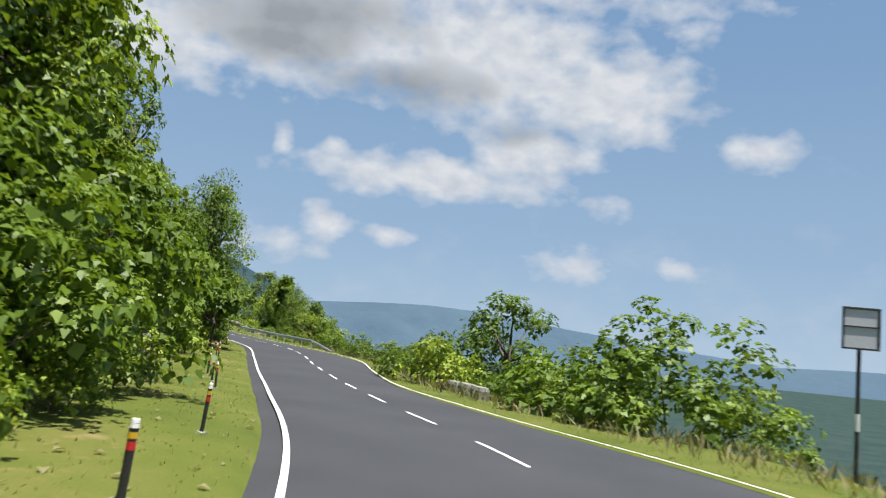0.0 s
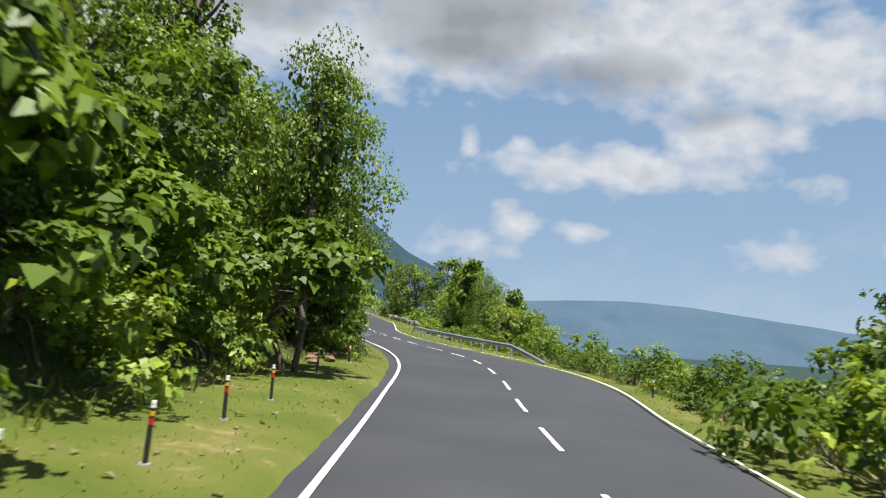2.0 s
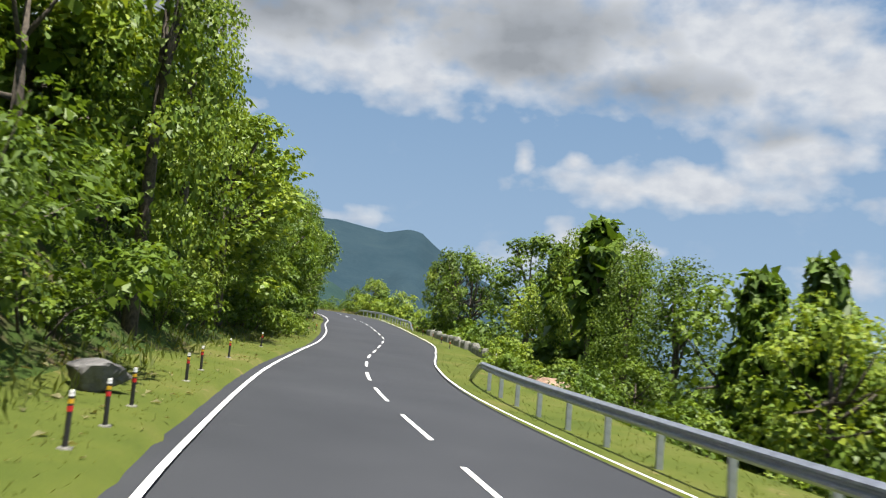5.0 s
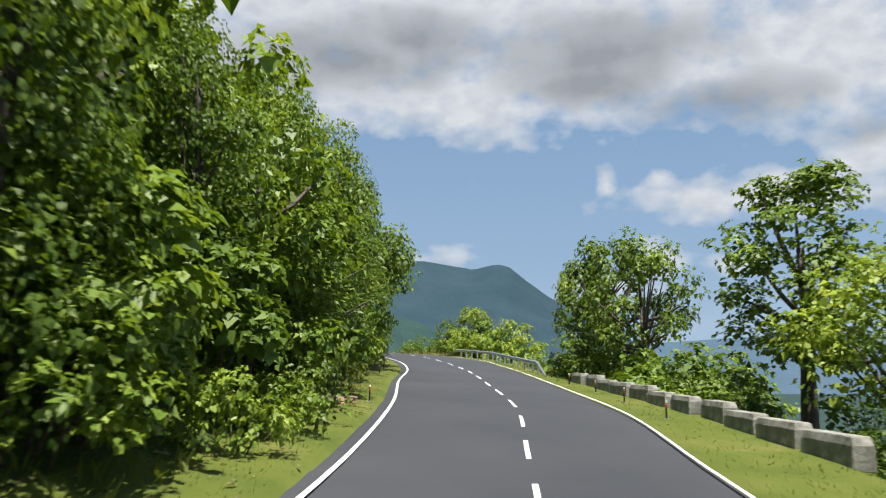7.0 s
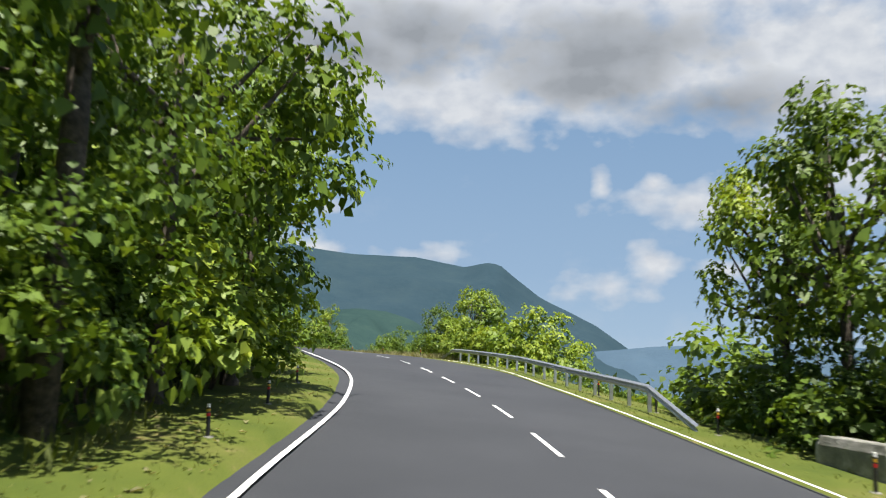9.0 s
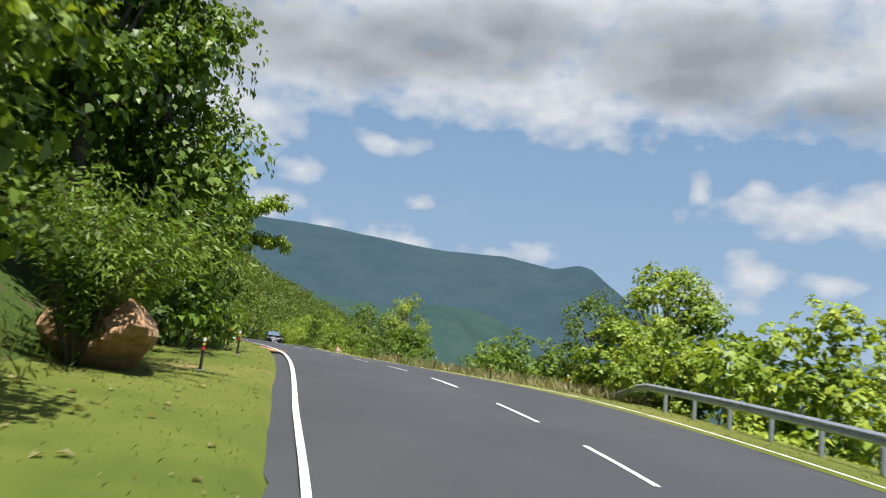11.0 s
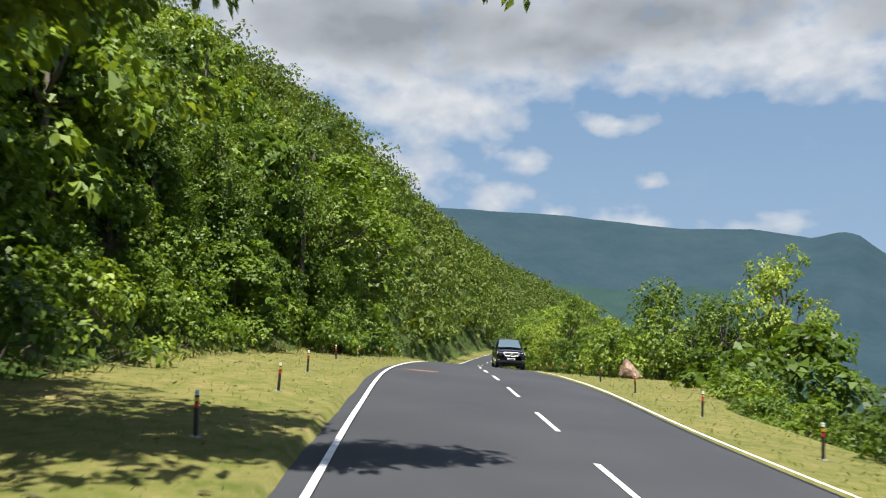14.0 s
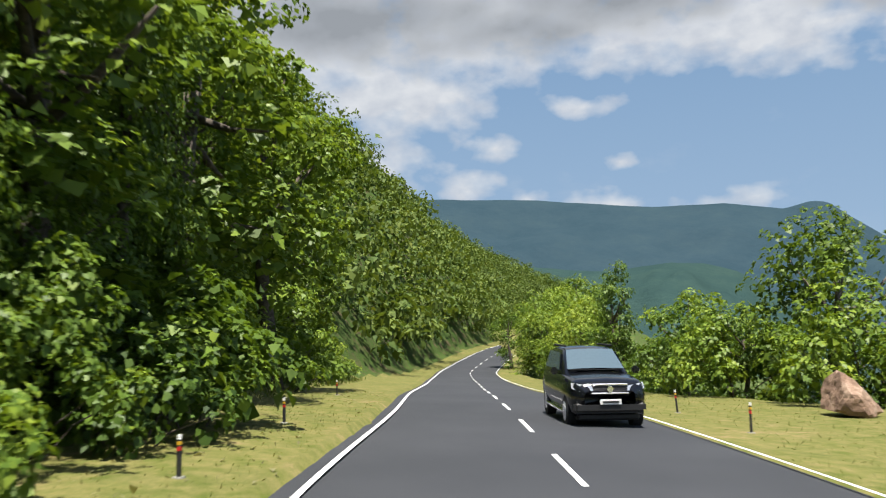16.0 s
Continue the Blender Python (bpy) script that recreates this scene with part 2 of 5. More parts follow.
def ref(s):
    u = (s - KS0) / STEP
    i = int(min(max(math.floor(u), 0), len(KNOTS) - 2))
    u -= i
    a, b, ta, tb = KNOTS[i], KNOTS[i + 1], KT[i], KT[i + 1]
    p = (2 * u**3 - 3 * u * u + 1) * a + (u**3 - 2 * u * u + u) * ta + (3 * u * u - 2 * u**3) * b + (u**3 - u * u) * tb
    d = (6 * u * u - 6 * u) * a + (3 * u * u - 4 * u + 1) * ta + (6 * u - 6 * u * u) * b + (3 * u * u - 2 * u) * tb
    d = d[:2] / np.hypot(*d[:2])
    return p, d


def smooth_table(values):
    v = np.array([values[0]] * 3 + list(values))
    g = np.gradient(v)

    def at(s):
        u = (s - KS0) / STEP
        i = int(min(max(math.floor(u), 0), len(v) - 2))
        u = min(u - i, 1.0)
        return (2 * u**3 - 3 * u * u + 1) * v[i] + (u**3 - 2 * u * u + u) * g[i] + (3 * u * u - 2 * u**3) * v[i + 1] + (u**3 - u * u) * g[i + 1]
    return at


line_left, line_mid, line_right = smooth_table(LEFT), smooth_table(MIDDLE), smooth_table(RIGHT)
# outer rim of the grass verge, left and right of the line of the plan
VERGE_L = ((-40, -4.2), (0, -4.2), (30, -5.6), (50, -5.2), (58, -4.0), (80, -4.2), (100, -5.0), (120, -3.8), (150, -3.4), (170, -4.4), (186, -5.6), (200, -5.0), (214, -6.4), (225, -8.0), (240, -7.6), (256, -5.4), (300, -4.4), (336, 0.6), (348, 2.4), (372, 7.0), (408, 16.0), (1000, 16.0))
VERGE_R = ((-40, 11.0), (20, 12.0), (40, 7.4), (60, 9.0), (76, 9.0), (90, 7.0), (110, 7.0), (130, 9.4), (150, 10.4), (165, 10.6), (200, 12.5), (215, 8.6), (236, 8.6), (246, 12.0), (262, 17.0), (285, 14.0), (330, 11.5), (348, 13.5), (372, 18.5), (408, 27.0), (1000, 27.0))


def verge(table, s):
    return float(np.interp(s, [p[0] for p in table], [p[1] for p in table]))


def bumpy(x, y, scale, seed=0.0):
    return noise.fractal(Vector((x / scale, y / scale, seed)), 0.9, 2.0, 4)


def lift(s, o):
    """Height of the ground over the plane of the road."""
    l, r = verge(VERGE_L, s), verge(VERGE_R, s)
    el, er = line_left(s) - 0.5, line_right(s) + 0.18
    if el <= o <= er:
        return -0.12
    if o < el:
        h = min(0.1, 0.03 + 0.05 * (el - o))
        d = l - o
        if d > 0:
            top = float(np.interp(s, (0, 60, 150, 190, 230, 300, 450, 640, 780, 1000), (30, 30, 26, 24, 50, 80, 110, 120, 90, 30)))
            steep = float(np.interp(s, (0, 60, 190, 225, 290, 360), (1.1, 1.1, 0.8, 1.05, 1.35, 1.5)))
            rise = 0.35 * d if d < 1.5 else 0.525 + steep * (d - 1.5)
            h += top * (1 - math.exp(-rise / top)) if rise < 3 * top else top
        return h
    d = o - r
    h = -0.03
    if d > 0:
        fall = 0.25 * d if d < 1 else 0.25 + 0.62 * (d - 1)
        h -= 70 * (1 - math.exp(-fall / 70))
    return h


def ground(s, o, up=0.0):
    p, d = ref(s)
    x, y = p[0] + o * d[1], p[1] - o * d[0]
    z = p[2] - TILT * max(-8, min(o, 12)) + lift(s, o)
    far = max(0.0, verge(VERGE_L, s) - o, o - verge(VERGE_R, s))
    if far > 0:
        z += min(far * 0.12, 1.6) * bumpy(x, y, 9.0)
    return Vector((x, y, z + up))


def on_road(s, o, up=0.0):
    p, d = ref(s)
    return Vector((p[0] + o * d[1], p[1] - o * d[0], p[2] - TILT * o + up))


def heading(s):
    p, d = ref(s)
    return math.degrees(math.atan2(-d[0], d[1]))


# ---- mesh helpers ----


def mesh_from(name, verts, faces, material, smooth=False):
    me = bpy.data.meshes.new(name)
    me.from_pydata([tuple(v) for v in verts], [], faces)
    me.materials.append(material)
    if smooth:
        me.polygons.foreach_set("use_smooth", [True] * len(me.polygons))
    me.update()
    return me


def part(name, data, material=None, parent=None, label=""):
    """One mesh object, under a thing or a part. data: a bmesh or a mesh."""
    if isinstance(data, bmesh.types.BMesh):
        me = bpy.data.meshes.new(name)
        data.to_mesh(me)
        data.free()
        me.materials.append(material)
        data = me
    ob = new(name, data)
    ob.parent = parent
    return tagged(ob, label)


def box_bm(sx, sy, sz, at=(0, 0, 0), bevel=0.01, taper=1.0, segments=1):
    bm = bmesh.new()
    bmesh.ops.create_cube(bm, size=1)
    for v in bm.verts:
        k = taper if v.co.z > 0 else 1.0
        v.co = Vector((v.co.x * sx * k + at[0], v.co.y * sy * k + at[1], v.co.z * sz + at[2]))
    if bevel:
        bmesh.ops.bevel(bm, geom=bm.edges[:], offset=bevel, segments=segments, affect="EDGES")
    return bm


def tube(points, radii, sides=7):
    """Verts and faces of a tapered tube along points."""
    verts, faces = [], []
    for i, p in enumerate(points):
        d = (Vector(points[min(i + 1, len(points) - 1)]) - Vector(points[max(i - 1, 0)])).normalized()
        a = d.orthogonal().normalized()
        b = d.cross(a)
        for k in range(sides):
            w = 2 * math.pi * k / sides
            verts.append(Vector(p) + (a * math.cos(w) + b * math.sin(w)) * radii[i])
    for i in range(len(points) - 1):
        for k in range(sides):
            q = (k + 1) % sides
            faces.append((i * sides + k, i * sides + q, (i + 1) * sides + q, (i + 1) * sides + k))
    faces.append(tuple(range(sides))[::-1])
    faces.append(tuple(range((len(points) - 1) * sides, len(points) * sides)))
    return verts, faces


def tubes_mesh(name, runs, material, sides=7):
    verts, faces = [], []
    for pts, radii in runs:
        v, f = tube(pts, radii, sides)
        faces += [tuple(k + len(verts) for k in q) for q in f]
        verts += v
    return mesh_from(name, verts, faces, material, True)


def unit(v):
    return v / (np.linalg.norm(v, axis=1, keepdims=True) + 1e-9)


def leaf_mesh(name, at, axis, length, width, material, rng, upright=0.68, fold=0.16, droop=0.25, round_leaf=False, up=None, ruffle=0.34):
    """One mesh of many folded leaves, each of four corners, or five for a rounder leaf. at, axis: n x 3; length, width: n; up: what the leaves' faces turn to."""
    n = len(at)
    axis = unit(axis)
    up = rng.normal(0, 1, (n, 3)) * (1 - upright) + np.array((0, 0, 1.0)) * upright if up is None else up + rng.normal(0, ruffle, (n, 3))
    side = unit(np.cross(axis, up))
    nor = np.cross(side, axis)
    L, Wd = length[:, None], width[:, None]
    c = 5 if round_leaf else 4
    v = np.empty((n, c, 3))
    if round_leaf:
        p, q = rng.uniform(0.36, 0.52, (n, 1)), rng.uniform(0.36, 0.52, (n, 1))
        v[:, 0] = at - side * Wd * 0.3
        v[:, 1] = at + side * Wd * 0.3
        v[:, 2] = at + axis * L * p + side * Wd * 0.52 + nor * Wd * fold
        v[:, 3] = at + axis * L - nor * L * droop
        v[:, 4] = at + axis * L * q - side * Wd * 0.52 + nor * Wd * fold
    else:
        p, q = rng.uniform(0.3, 0.58, (n, 1)), rng.uniform(0.3, 0.58, (n, 1))
        v[:, 0] = at
        v[:, 1] = at + axis * L * p + side * Wd * 0.55 + nor * Wd * fold
        v[:, 2] = at + axis * L - nor * L * droop
        v[:, 3] = at + axis * L * q - side * Wd * 0.55 + nor * Wd * fold
    me = bpy.data.meshes.new(name)
    me.vertices.add(c * n)
    me.vertices.foreach_set("co", v.astype(np.float32).ravel())
    me.loops.add(c * n)
    me.loops.foreach_set("vertex_index", np.arange(c * n, dtype=np.int32))
    me.polygons.add(n)
    me.polygons.foreach_set("loop_start", np.arange(0, c * n, c, dtype=np.int32))
    me.materials.append(material)
    me.update(calc_edges=True)
    return me


def lump_leaves(rng, centres, radii, per, leaf, aspect=0.5, squash=0.8, low=-0.12, droop=0.28, whorl=6):
    """Leaves over rounded lumps of foliage: in whorls round the tips of twigs, or one by one like shingles (whorl 1).
    Gives places, axes, lengths, widths and what the faces turn to."""
    tips = max(3, per // whorl)
    c = np.repeat(np.array(centres, float), tips, 0)
    r = np.repeat(np.array(radii, float), tips)[:, None]
    n = len(c)
    d = unit(rng.normal(0, 1, (n, 3)))
    d[:, 2] = np.where(d[:, 2] < low, -d[:, 2], d[:, 2])
    p = c + d * r * rng.uniform(0.72, 1.06, (n, 1)) * np.array((1, 1, squash))
    away = unit(c * np.array((1, 1, 0.0)) + 1e-3)
    face = unit(d + np.array((0, 0, 0.75)) + away * 0.25)
    if whorl == 1:
        ax = face * 0.55 + rng.normal(0, 0.4, (n, 3))
        ax[:, 2] -= 0.75
        at, up = p, face + np.array((0, 0, 0.4))
    else:
        u = unit(np.cross(face, rng.normal(0, 1, (n, 3))))
        v = np.cross(face, u)
        k = np.tile(np.arange(whorl), n)
        phi = k * 2 * math.pi / whorl + rng.normal(0, 0.3, n * whorl)
        u, v, face, p = (np.repeat(q, whorl, 0) for q in (u, v, face, p))
        ax = (u * np.cos(phi)[:, None] + v * np.sin(phi)[:, None]) * 0.9 + face * rng.uniform(-0.1, 0.55, (n * whorl, 1))
        ax[:, 2] -= droop
        at, up = p + rng.normal(0, leaf * 0.22, p.shape), face + np.array((0, 0, 0.25))
    ln = leaf * (0.55 + 0.75 * rng.random(len(at)) ** 1.3)
    return at, ax, ln, ln * aspect, up


def join_leaves(*sets):
    return [np.concatenate(q) for q in zip(*sets)]


def lump_mesh(name, rng, material, *sets, round_leaf=False, ruffle=0.3):
    at, ax, ln, wd, up = join_leaves(*sets)
    return leaf_mesh(name, at, ax, ln, wd, material, rng, up=up, ruffle=ruffle, round_leaf=round_leaf)


def ball_points(rng, n, hollow=0.55):
    d = rng.normal(0, 1, (n, 3))
    d /= np.linalg.norm(d, axis=1, keepdims=True)
    return d * (hollow + (1 - hollow) * rng.random((n, 1)) ** 0.6)


def empty(name, m, label, category, group=""):
    ob = new(name)
    ob.empty_display_size = 0.3
    ob.matrix_basis = m
    return tagged(ob, label, category, group)

# ---- sky and distance ----
HUB = Vector((-55, 105, 0))


def dome_grid(az, el, dist):
    """Verts and faces of a sheet over two lists of degrees (left of north, above the horizon)."""
    verts = []
    for e in el:
        for a in az:
            verts.append((-math.sin(radians(a)) * math.cos(radians(e)) * dist, math.cos(radians(a)) * math.cos(radians(e)) * dist, math.sin(radians(e)) * dist))
    w = len(az)
    faces = [(j * w + i, j * w + i + 1, (j + 1) * w + i + 1, (j + 1) * w + i) for j in range(len(el) - 1) for i in range(w - 1)]
    return verts, faces


# clouds: degrees left of north, degrees up, half width, half height, weight
BANK = ((12, 22, 15, 5.4, 1.2), (-2, 20.8, 12, 5.6, 1.2), (-11.5, 18.2, 8, 4.0, 1.1), (22, 19.4, 7, 3.6, 1.1), (1.5, 11.9, 11.5, 2.0, 1.0),
        (-6, 14.2, 6, 2.6, 1.0), (31.5, 20.6, 8, 3.8, 1.1), (56, 21, 17, 6.5, 1.2), (42, 21.2, 12, 4.6, 1.2), (48.5, 16.2, 8, 3.4, 1.0),
        (26, 20.0, 6, 3.2, 1.1), (14, 20.5, 8, 3.4, 1.1), (30, 27, 60, 6, 1.2), (52, 11.5, 7, 3, 0.7), (28, 23.6, 9, 4, 1.2), (36, 23, 8, 3.6, 1.2))
PUFFS = ((12.6, 13.4, 0.9, 1.5, 0.8), (8.8, 13.4, 1.6, 1.1, 0.8), (9.0, 7.9, 2.2, 1.7, 0.9), (4.0, 7.3, 2.3, 1.0, 0.8), (12.8, 6.0, 5.2, 1.3, 0.65),
         (-9.2, 6.2, 3.6, 1.8, 0.65), (-17.7, 6.2, 2.4, 0.9, 0.75), (-22.4, 14.7, 3.6, 1.6, 1.0), (-17.6, 22.6, 2.4, 1.2, 0.7), (-11.8, 10.5, 1.6, 1.2, 0.45),
         (35, 15.1, 3.2, 1.0, 0.75), (41.6, 12.5, 2.2, 1.1, 0.95), (32.7, 11.2, 1.3, 0.7, 0.8), (43.6, 9.5, 2.6, 1.5, 0.95), (39.4, 8.9, 2.0, 0.9, 0.8),
         (33.6, 8.3, 3.4, 1.1, 0.85), (25, 8.0, 4, 1.0, 0.6))
SHADED = ((13, 22.5, 11, 3.4, 1.0), (4, 18.4, 8, 2.2, 0.9), (-5, 15.5, 5, 1.2, 0.5), (32, 22.4, 11, 3.0, 1.0), (52, 21.5, 15, 3.6, 1.0), (13, 20.5, 8, 2.4, 0.9), (40, 20.5, 9, 2.2, 0.8), (27, 23.5, 9, 2.6, 0.9))


def sky_material():
    n = Nodes("sky_and_clouds", 1.0)
    xyz = n.t.nodes.new("ShaderNodeSeparateXYZ")
    n.link(n.coords(), xyz.inputs[0])
    x, y, z = xyz.outputs
    deg = 180 / math.pi
    az = n.math("MULTIPLY", n.math("ARCTAN2", n.math("MULTIPLY", x, -1.0), y), deg)
    el = n.math("MULTIPLY", n.math("ARCSINE", n.math("DIVIDE", z, 4850.0)), deg)
    flat = n.t.nodes.new("ShaderNodeCombineXYZ")
    n.link(az, flat.inputs[0])
    n.link(n.math("MULTIPLY", el, 1.5), flat.inputs[1])
    v = flat.outputs[0]
    warp = n.math("MULTIPLY", n.math("SUBTRACT", n.noise(0.22, 3, 0.6, v), 0.5), 4.0)
    az2, el2 = n.math("ADD", az, warp), n.math("ADD", el, n.math("MULTIPLY", warp, 0.3))

    def field(blobs, a, e):
        out = None
        for ca, ce, ra, re, w in blobs:
            p = n.math("POWER", n.math("DIVIDE", n.math("SUBTRACT", a, ca), ra), 2.0)
            q = n.math("POWER", n.math("DIVIDE", n.math("SUBTRACT", e, ce), re), 2.0)
            f = n.math("MULTIPLY", n.math("SUBTRACT", 1.0, n.math("SQRT", n.math("ADD", p, q))), w)
            out = f if out is None else n.math("SMOOTH_MAX", out, f, 0.15)
        return out
    puffy = n.noise(0.4, 4.5, 0.46, v)
    bank = n.math("ADD", n.math("MULTIPLY", field(BANK, az2, el2), 1.5), n.math("MULTIPLY", n.math("SUBTRACT", puffy, 0.5), 2.0))
    small = n.math("ADD", n.math("MULTIPLY", field(PUFFS, az, el), 1.2), n.math("MULTIPLY", n.math("SUBTRACT", puffy, 0.52), 2.2))
    dens = n.math("MAXIMUM", bank, small)
    cover = n.ramp(dens, (0.0, (0, 0, 0)), (0.4, (0.5, 0.5, 0.5)), (0.95, (1, 1, 1)))
    thin = n.math("MULTIPLY", n.noise(0.16, 5, 0.6, v), n.math("SUBTRACT", 1.0, n.math("DIVIDE", el, 40.0)))
    veil = n.ramp(thin, (0.42, (0, 0, 0)), (0.8, (0.5, 0.5, 0.5)))
    shade = n.math("ADD", n.math("MULTIPLY", field(SHADED, az2, el2), 1.2), n.math("MULTIPLY", n.math("SUBTRACT", n.noise(0.25, 4, 0.5, v), 0.5), 1.6))
    white = n.ramp(n.noise(0.5, 4, 0.5, v), (0.3, (0.27, 0.29, 0.325)), (0.65, (0.342, 0.356, 0.376)))
    cloud = n.mix(n.ramp(shade, (-0.0, (0, 0, 0)), (0.45, (0.55, 0.55, 0.55)), (1.0, (1, 1, 1))), white, (0.155, 0.168, 0.185))
    up = n.math("DIVIDE", el, 35.0, clamp=True)
    blue = n.ramp(up, (0.0, (0.2, 0.268, 0.338)), (0.2, (0.152, 0.222, 0.312)), (0.55, (0.109, 0.177, 0.276)), (1.0, (0.078, 0.142, 0.255)))
    col = n.mix(cover, n.mix(veil, blue, (0.27, 0.3, 0.34)), cloud)
    em = n.t.nodes.new("ShaderNodeEmission")
    n.link(col, em.inputs[0])
    n.link(em.outputs[0], n.t.nodes["Material Output"].inputs["Surface"])
    return n.m


v, f = dome_grid([a for a in range(-60, 116, 4)], [-4, 0, 4, 8, 12, 16, 20, 24, 28, 32], 4850.0)
backdrop = new("backdrop", mesh_from("backdrop", v, f, sky_material(), True))
backdrop.location = HUB
tagged(backdrop, "blue summer sky with white and grey cumulus clouds", "sky", kind="structure")


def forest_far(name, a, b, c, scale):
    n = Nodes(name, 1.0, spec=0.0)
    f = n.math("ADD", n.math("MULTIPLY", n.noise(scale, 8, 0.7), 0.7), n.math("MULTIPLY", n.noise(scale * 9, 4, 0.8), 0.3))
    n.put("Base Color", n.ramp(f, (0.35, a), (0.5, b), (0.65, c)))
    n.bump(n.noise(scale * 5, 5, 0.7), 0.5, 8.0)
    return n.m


def ridge(name, profile, dist, depth, foot, material, label, rough):
    """A range of hills: its crest's height in degrees along its way, and slopes down to the foot on the near side."""
    az = np.arange(profile[0][0], profile[-1][0] + 0.01, 0.4)
    crest = np.interp(az, [p[0] for p in profile], [p[1] for p in profile])
    rows, verts = 22, []
    for j in range(rows):
        u = j / (rows - 1)
        for a, e in zip(az, crest):
            d = dist - depth * u
            top = math.tan(radians(e)) * dist + 5
            x, y = -math.sin(radians(a)) * d, math.cos(radians(a)) * d
            h = foot + (top - foot) * (1 - u)
            k = bumpy(a * 60, d, 330.0, 3.0) * rough * (0.12 + math.sin(math.pi * min(u * 1.2, 1)))
            verts.append((x, y, h + k * min(1.0, (top - foot) / 150)))
    w = len(az)
    faces = [(j * w + i, j * w + i + 1, (j + 1) * w + i + 1, (j + 1) * w + i) for j in range(rows - 1) for i in range(w - 1)]
    ob = new(name, mesh_from(name, verts, faces, material, True))
    ob.location = HUB
    return tagged(ob, label, "mountain", kind="structure")


# the mountain's blue is distance haze, put into the forest's base colour
HAZE_BLUE_FOREST = forest_far("far_forest_haze_blue", (0.022, 0.042, 0.055), (0.027, 0.048, 0.061), (0.032, 0.054, 0.064), 0.004)
# pale haze over the far hills, painted as their base colour
HAZE_TINTED = forest_far("haze_tinted_far_hills", (0.052, 0.084, 0.118), (0.057, 0.091, 0.126), (0.063, 0.098, 0.132), 0.003)
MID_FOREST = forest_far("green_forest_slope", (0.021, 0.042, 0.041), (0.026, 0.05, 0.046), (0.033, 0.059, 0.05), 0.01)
# valley woods with bluish haze mixed into their colours
VALLEY = forest_far("haze_tinted_valley_woods", (0.024, 0.042, 0.042), (0.032, 0.053, 0.05), (0.042, 0.064, 0.056), 0.03)
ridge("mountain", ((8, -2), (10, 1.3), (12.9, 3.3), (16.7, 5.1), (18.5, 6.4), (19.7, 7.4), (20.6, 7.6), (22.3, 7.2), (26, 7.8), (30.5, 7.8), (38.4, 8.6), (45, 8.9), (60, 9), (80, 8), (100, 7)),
      3400, 1300, -65, HAZE_BLUE_FOREST, "flat-topped forested mountain, distance haze painted in as blue", 34)
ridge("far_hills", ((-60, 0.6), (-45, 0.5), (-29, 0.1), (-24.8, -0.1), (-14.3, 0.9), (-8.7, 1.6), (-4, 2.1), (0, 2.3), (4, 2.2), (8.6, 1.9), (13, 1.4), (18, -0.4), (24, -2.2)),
      2800, 300, -65, HAZE_TINTED, "long low hills on the horizon, haze painted in as pale blue", 25)
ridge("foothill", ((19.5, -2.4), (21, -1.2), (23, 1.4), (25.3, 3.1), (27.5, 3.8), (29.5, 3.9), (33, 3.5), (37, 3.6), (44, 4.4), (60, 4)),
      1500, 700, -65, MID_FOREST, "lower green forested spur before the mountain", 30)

# ---- ground ----
COLS = [-120, -95, -75, -60, -48, -38, -30, -24, -20, -17, -14.5, -12.5, -11, -9.5, -8.5, -7.5, -6.8, -6.2, -5.6, -5.0, -4.5, -4, -3.5, -3, -2.5, -2.1, -1.7, -1.3, -0.9, 0, 2, 4, 5, 5.5, 6, 6.5, 7, 7.5, 8, 8.5, 9, 9.6, 10.4, 11.4, 12.6, 14, 16, 19, 23, 28, 35, 45, 60, 80, 110, 150]


def ground_columns(s):
    """The ground's columns at s, drawn to the two edges of the asphalt."""
    el = line_left(s) - 0.52 - 0.12 * abs(bumpy(s * 0.8, 3.0, 1.0))
    er = line_right(s) + 0.2
    row = []
    for o in COLS:
        if o <= -1.7:
            row.append(el + o + 1.7)
        elif o >= 5:
            row.append(er + o - 5)
        else:
            row.append(float(np.interp(o, (-1.3, -0.9, 0, 2, 4), (el + 0.16, el + 0.5, el + 1.2, (el + er) / 2, er - 0.14))))
    return row


def build_ground():
    ss = list(np.arange(-54, 430, 1.5)) + list(np.arange(430, 1000, 12))
    grid = [ground_columns(s) for s in ss]
    verts = [ground(s, o) for s, row in zip(ss, grid) for o in row]
    w = len(COLS)
    faces = [(j * w + i, j * w + i + 1, (j + 1) * w + i + 1, (j + 1) * w + i) for j in range(len(ss) - 1) for i in range(w - 1)]
    k = len(verts)
    steps = [-4800, -3000, -1800, -1000, -600, -300, 0, 300, 600, 1000, 1800, 3000, 4800]
    for y in steps:
        for x in steps:
            verts.append(Vector((HUB.x + x, HUB.y + y, -63 + 4 * bumpy(x, y, 500))))
    w = len(steps)
    faces += [(k + j * w + i, k + j * w + i + 1, k + (j + 1) * w + i + 1, k + (j + 1) * w + i) for j in range(w - 1) for i in range(w - 1)]
    me = mesh_from("ground", verts, faces, GROUND, True)
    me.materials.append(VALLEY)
    me.materials.append(BANK_SOIL)
    idx = []
    w = len(COLS) - 1
    for n, p in enumerate(me.polygons):
        j, i = divmod(n, w)
        if j < len(ss) - 1:
            s, o = ss[j], (grid[j][i] + grid[j][i + 1]) / 2
            idx.append(2 if o < verge(VERGE_L, s) - 0.4 or o > verge(VERGE_R, s) + 0.8 else 0)
        else:
            idx.append(1)
    me.polygons.foreach_set("material_index", idx)
    ob = new("ground", me)
    return tagged(ob, "mown grass verges, wooded hillside and wide green valley floor", "ground", kind="structure")


build_ground()


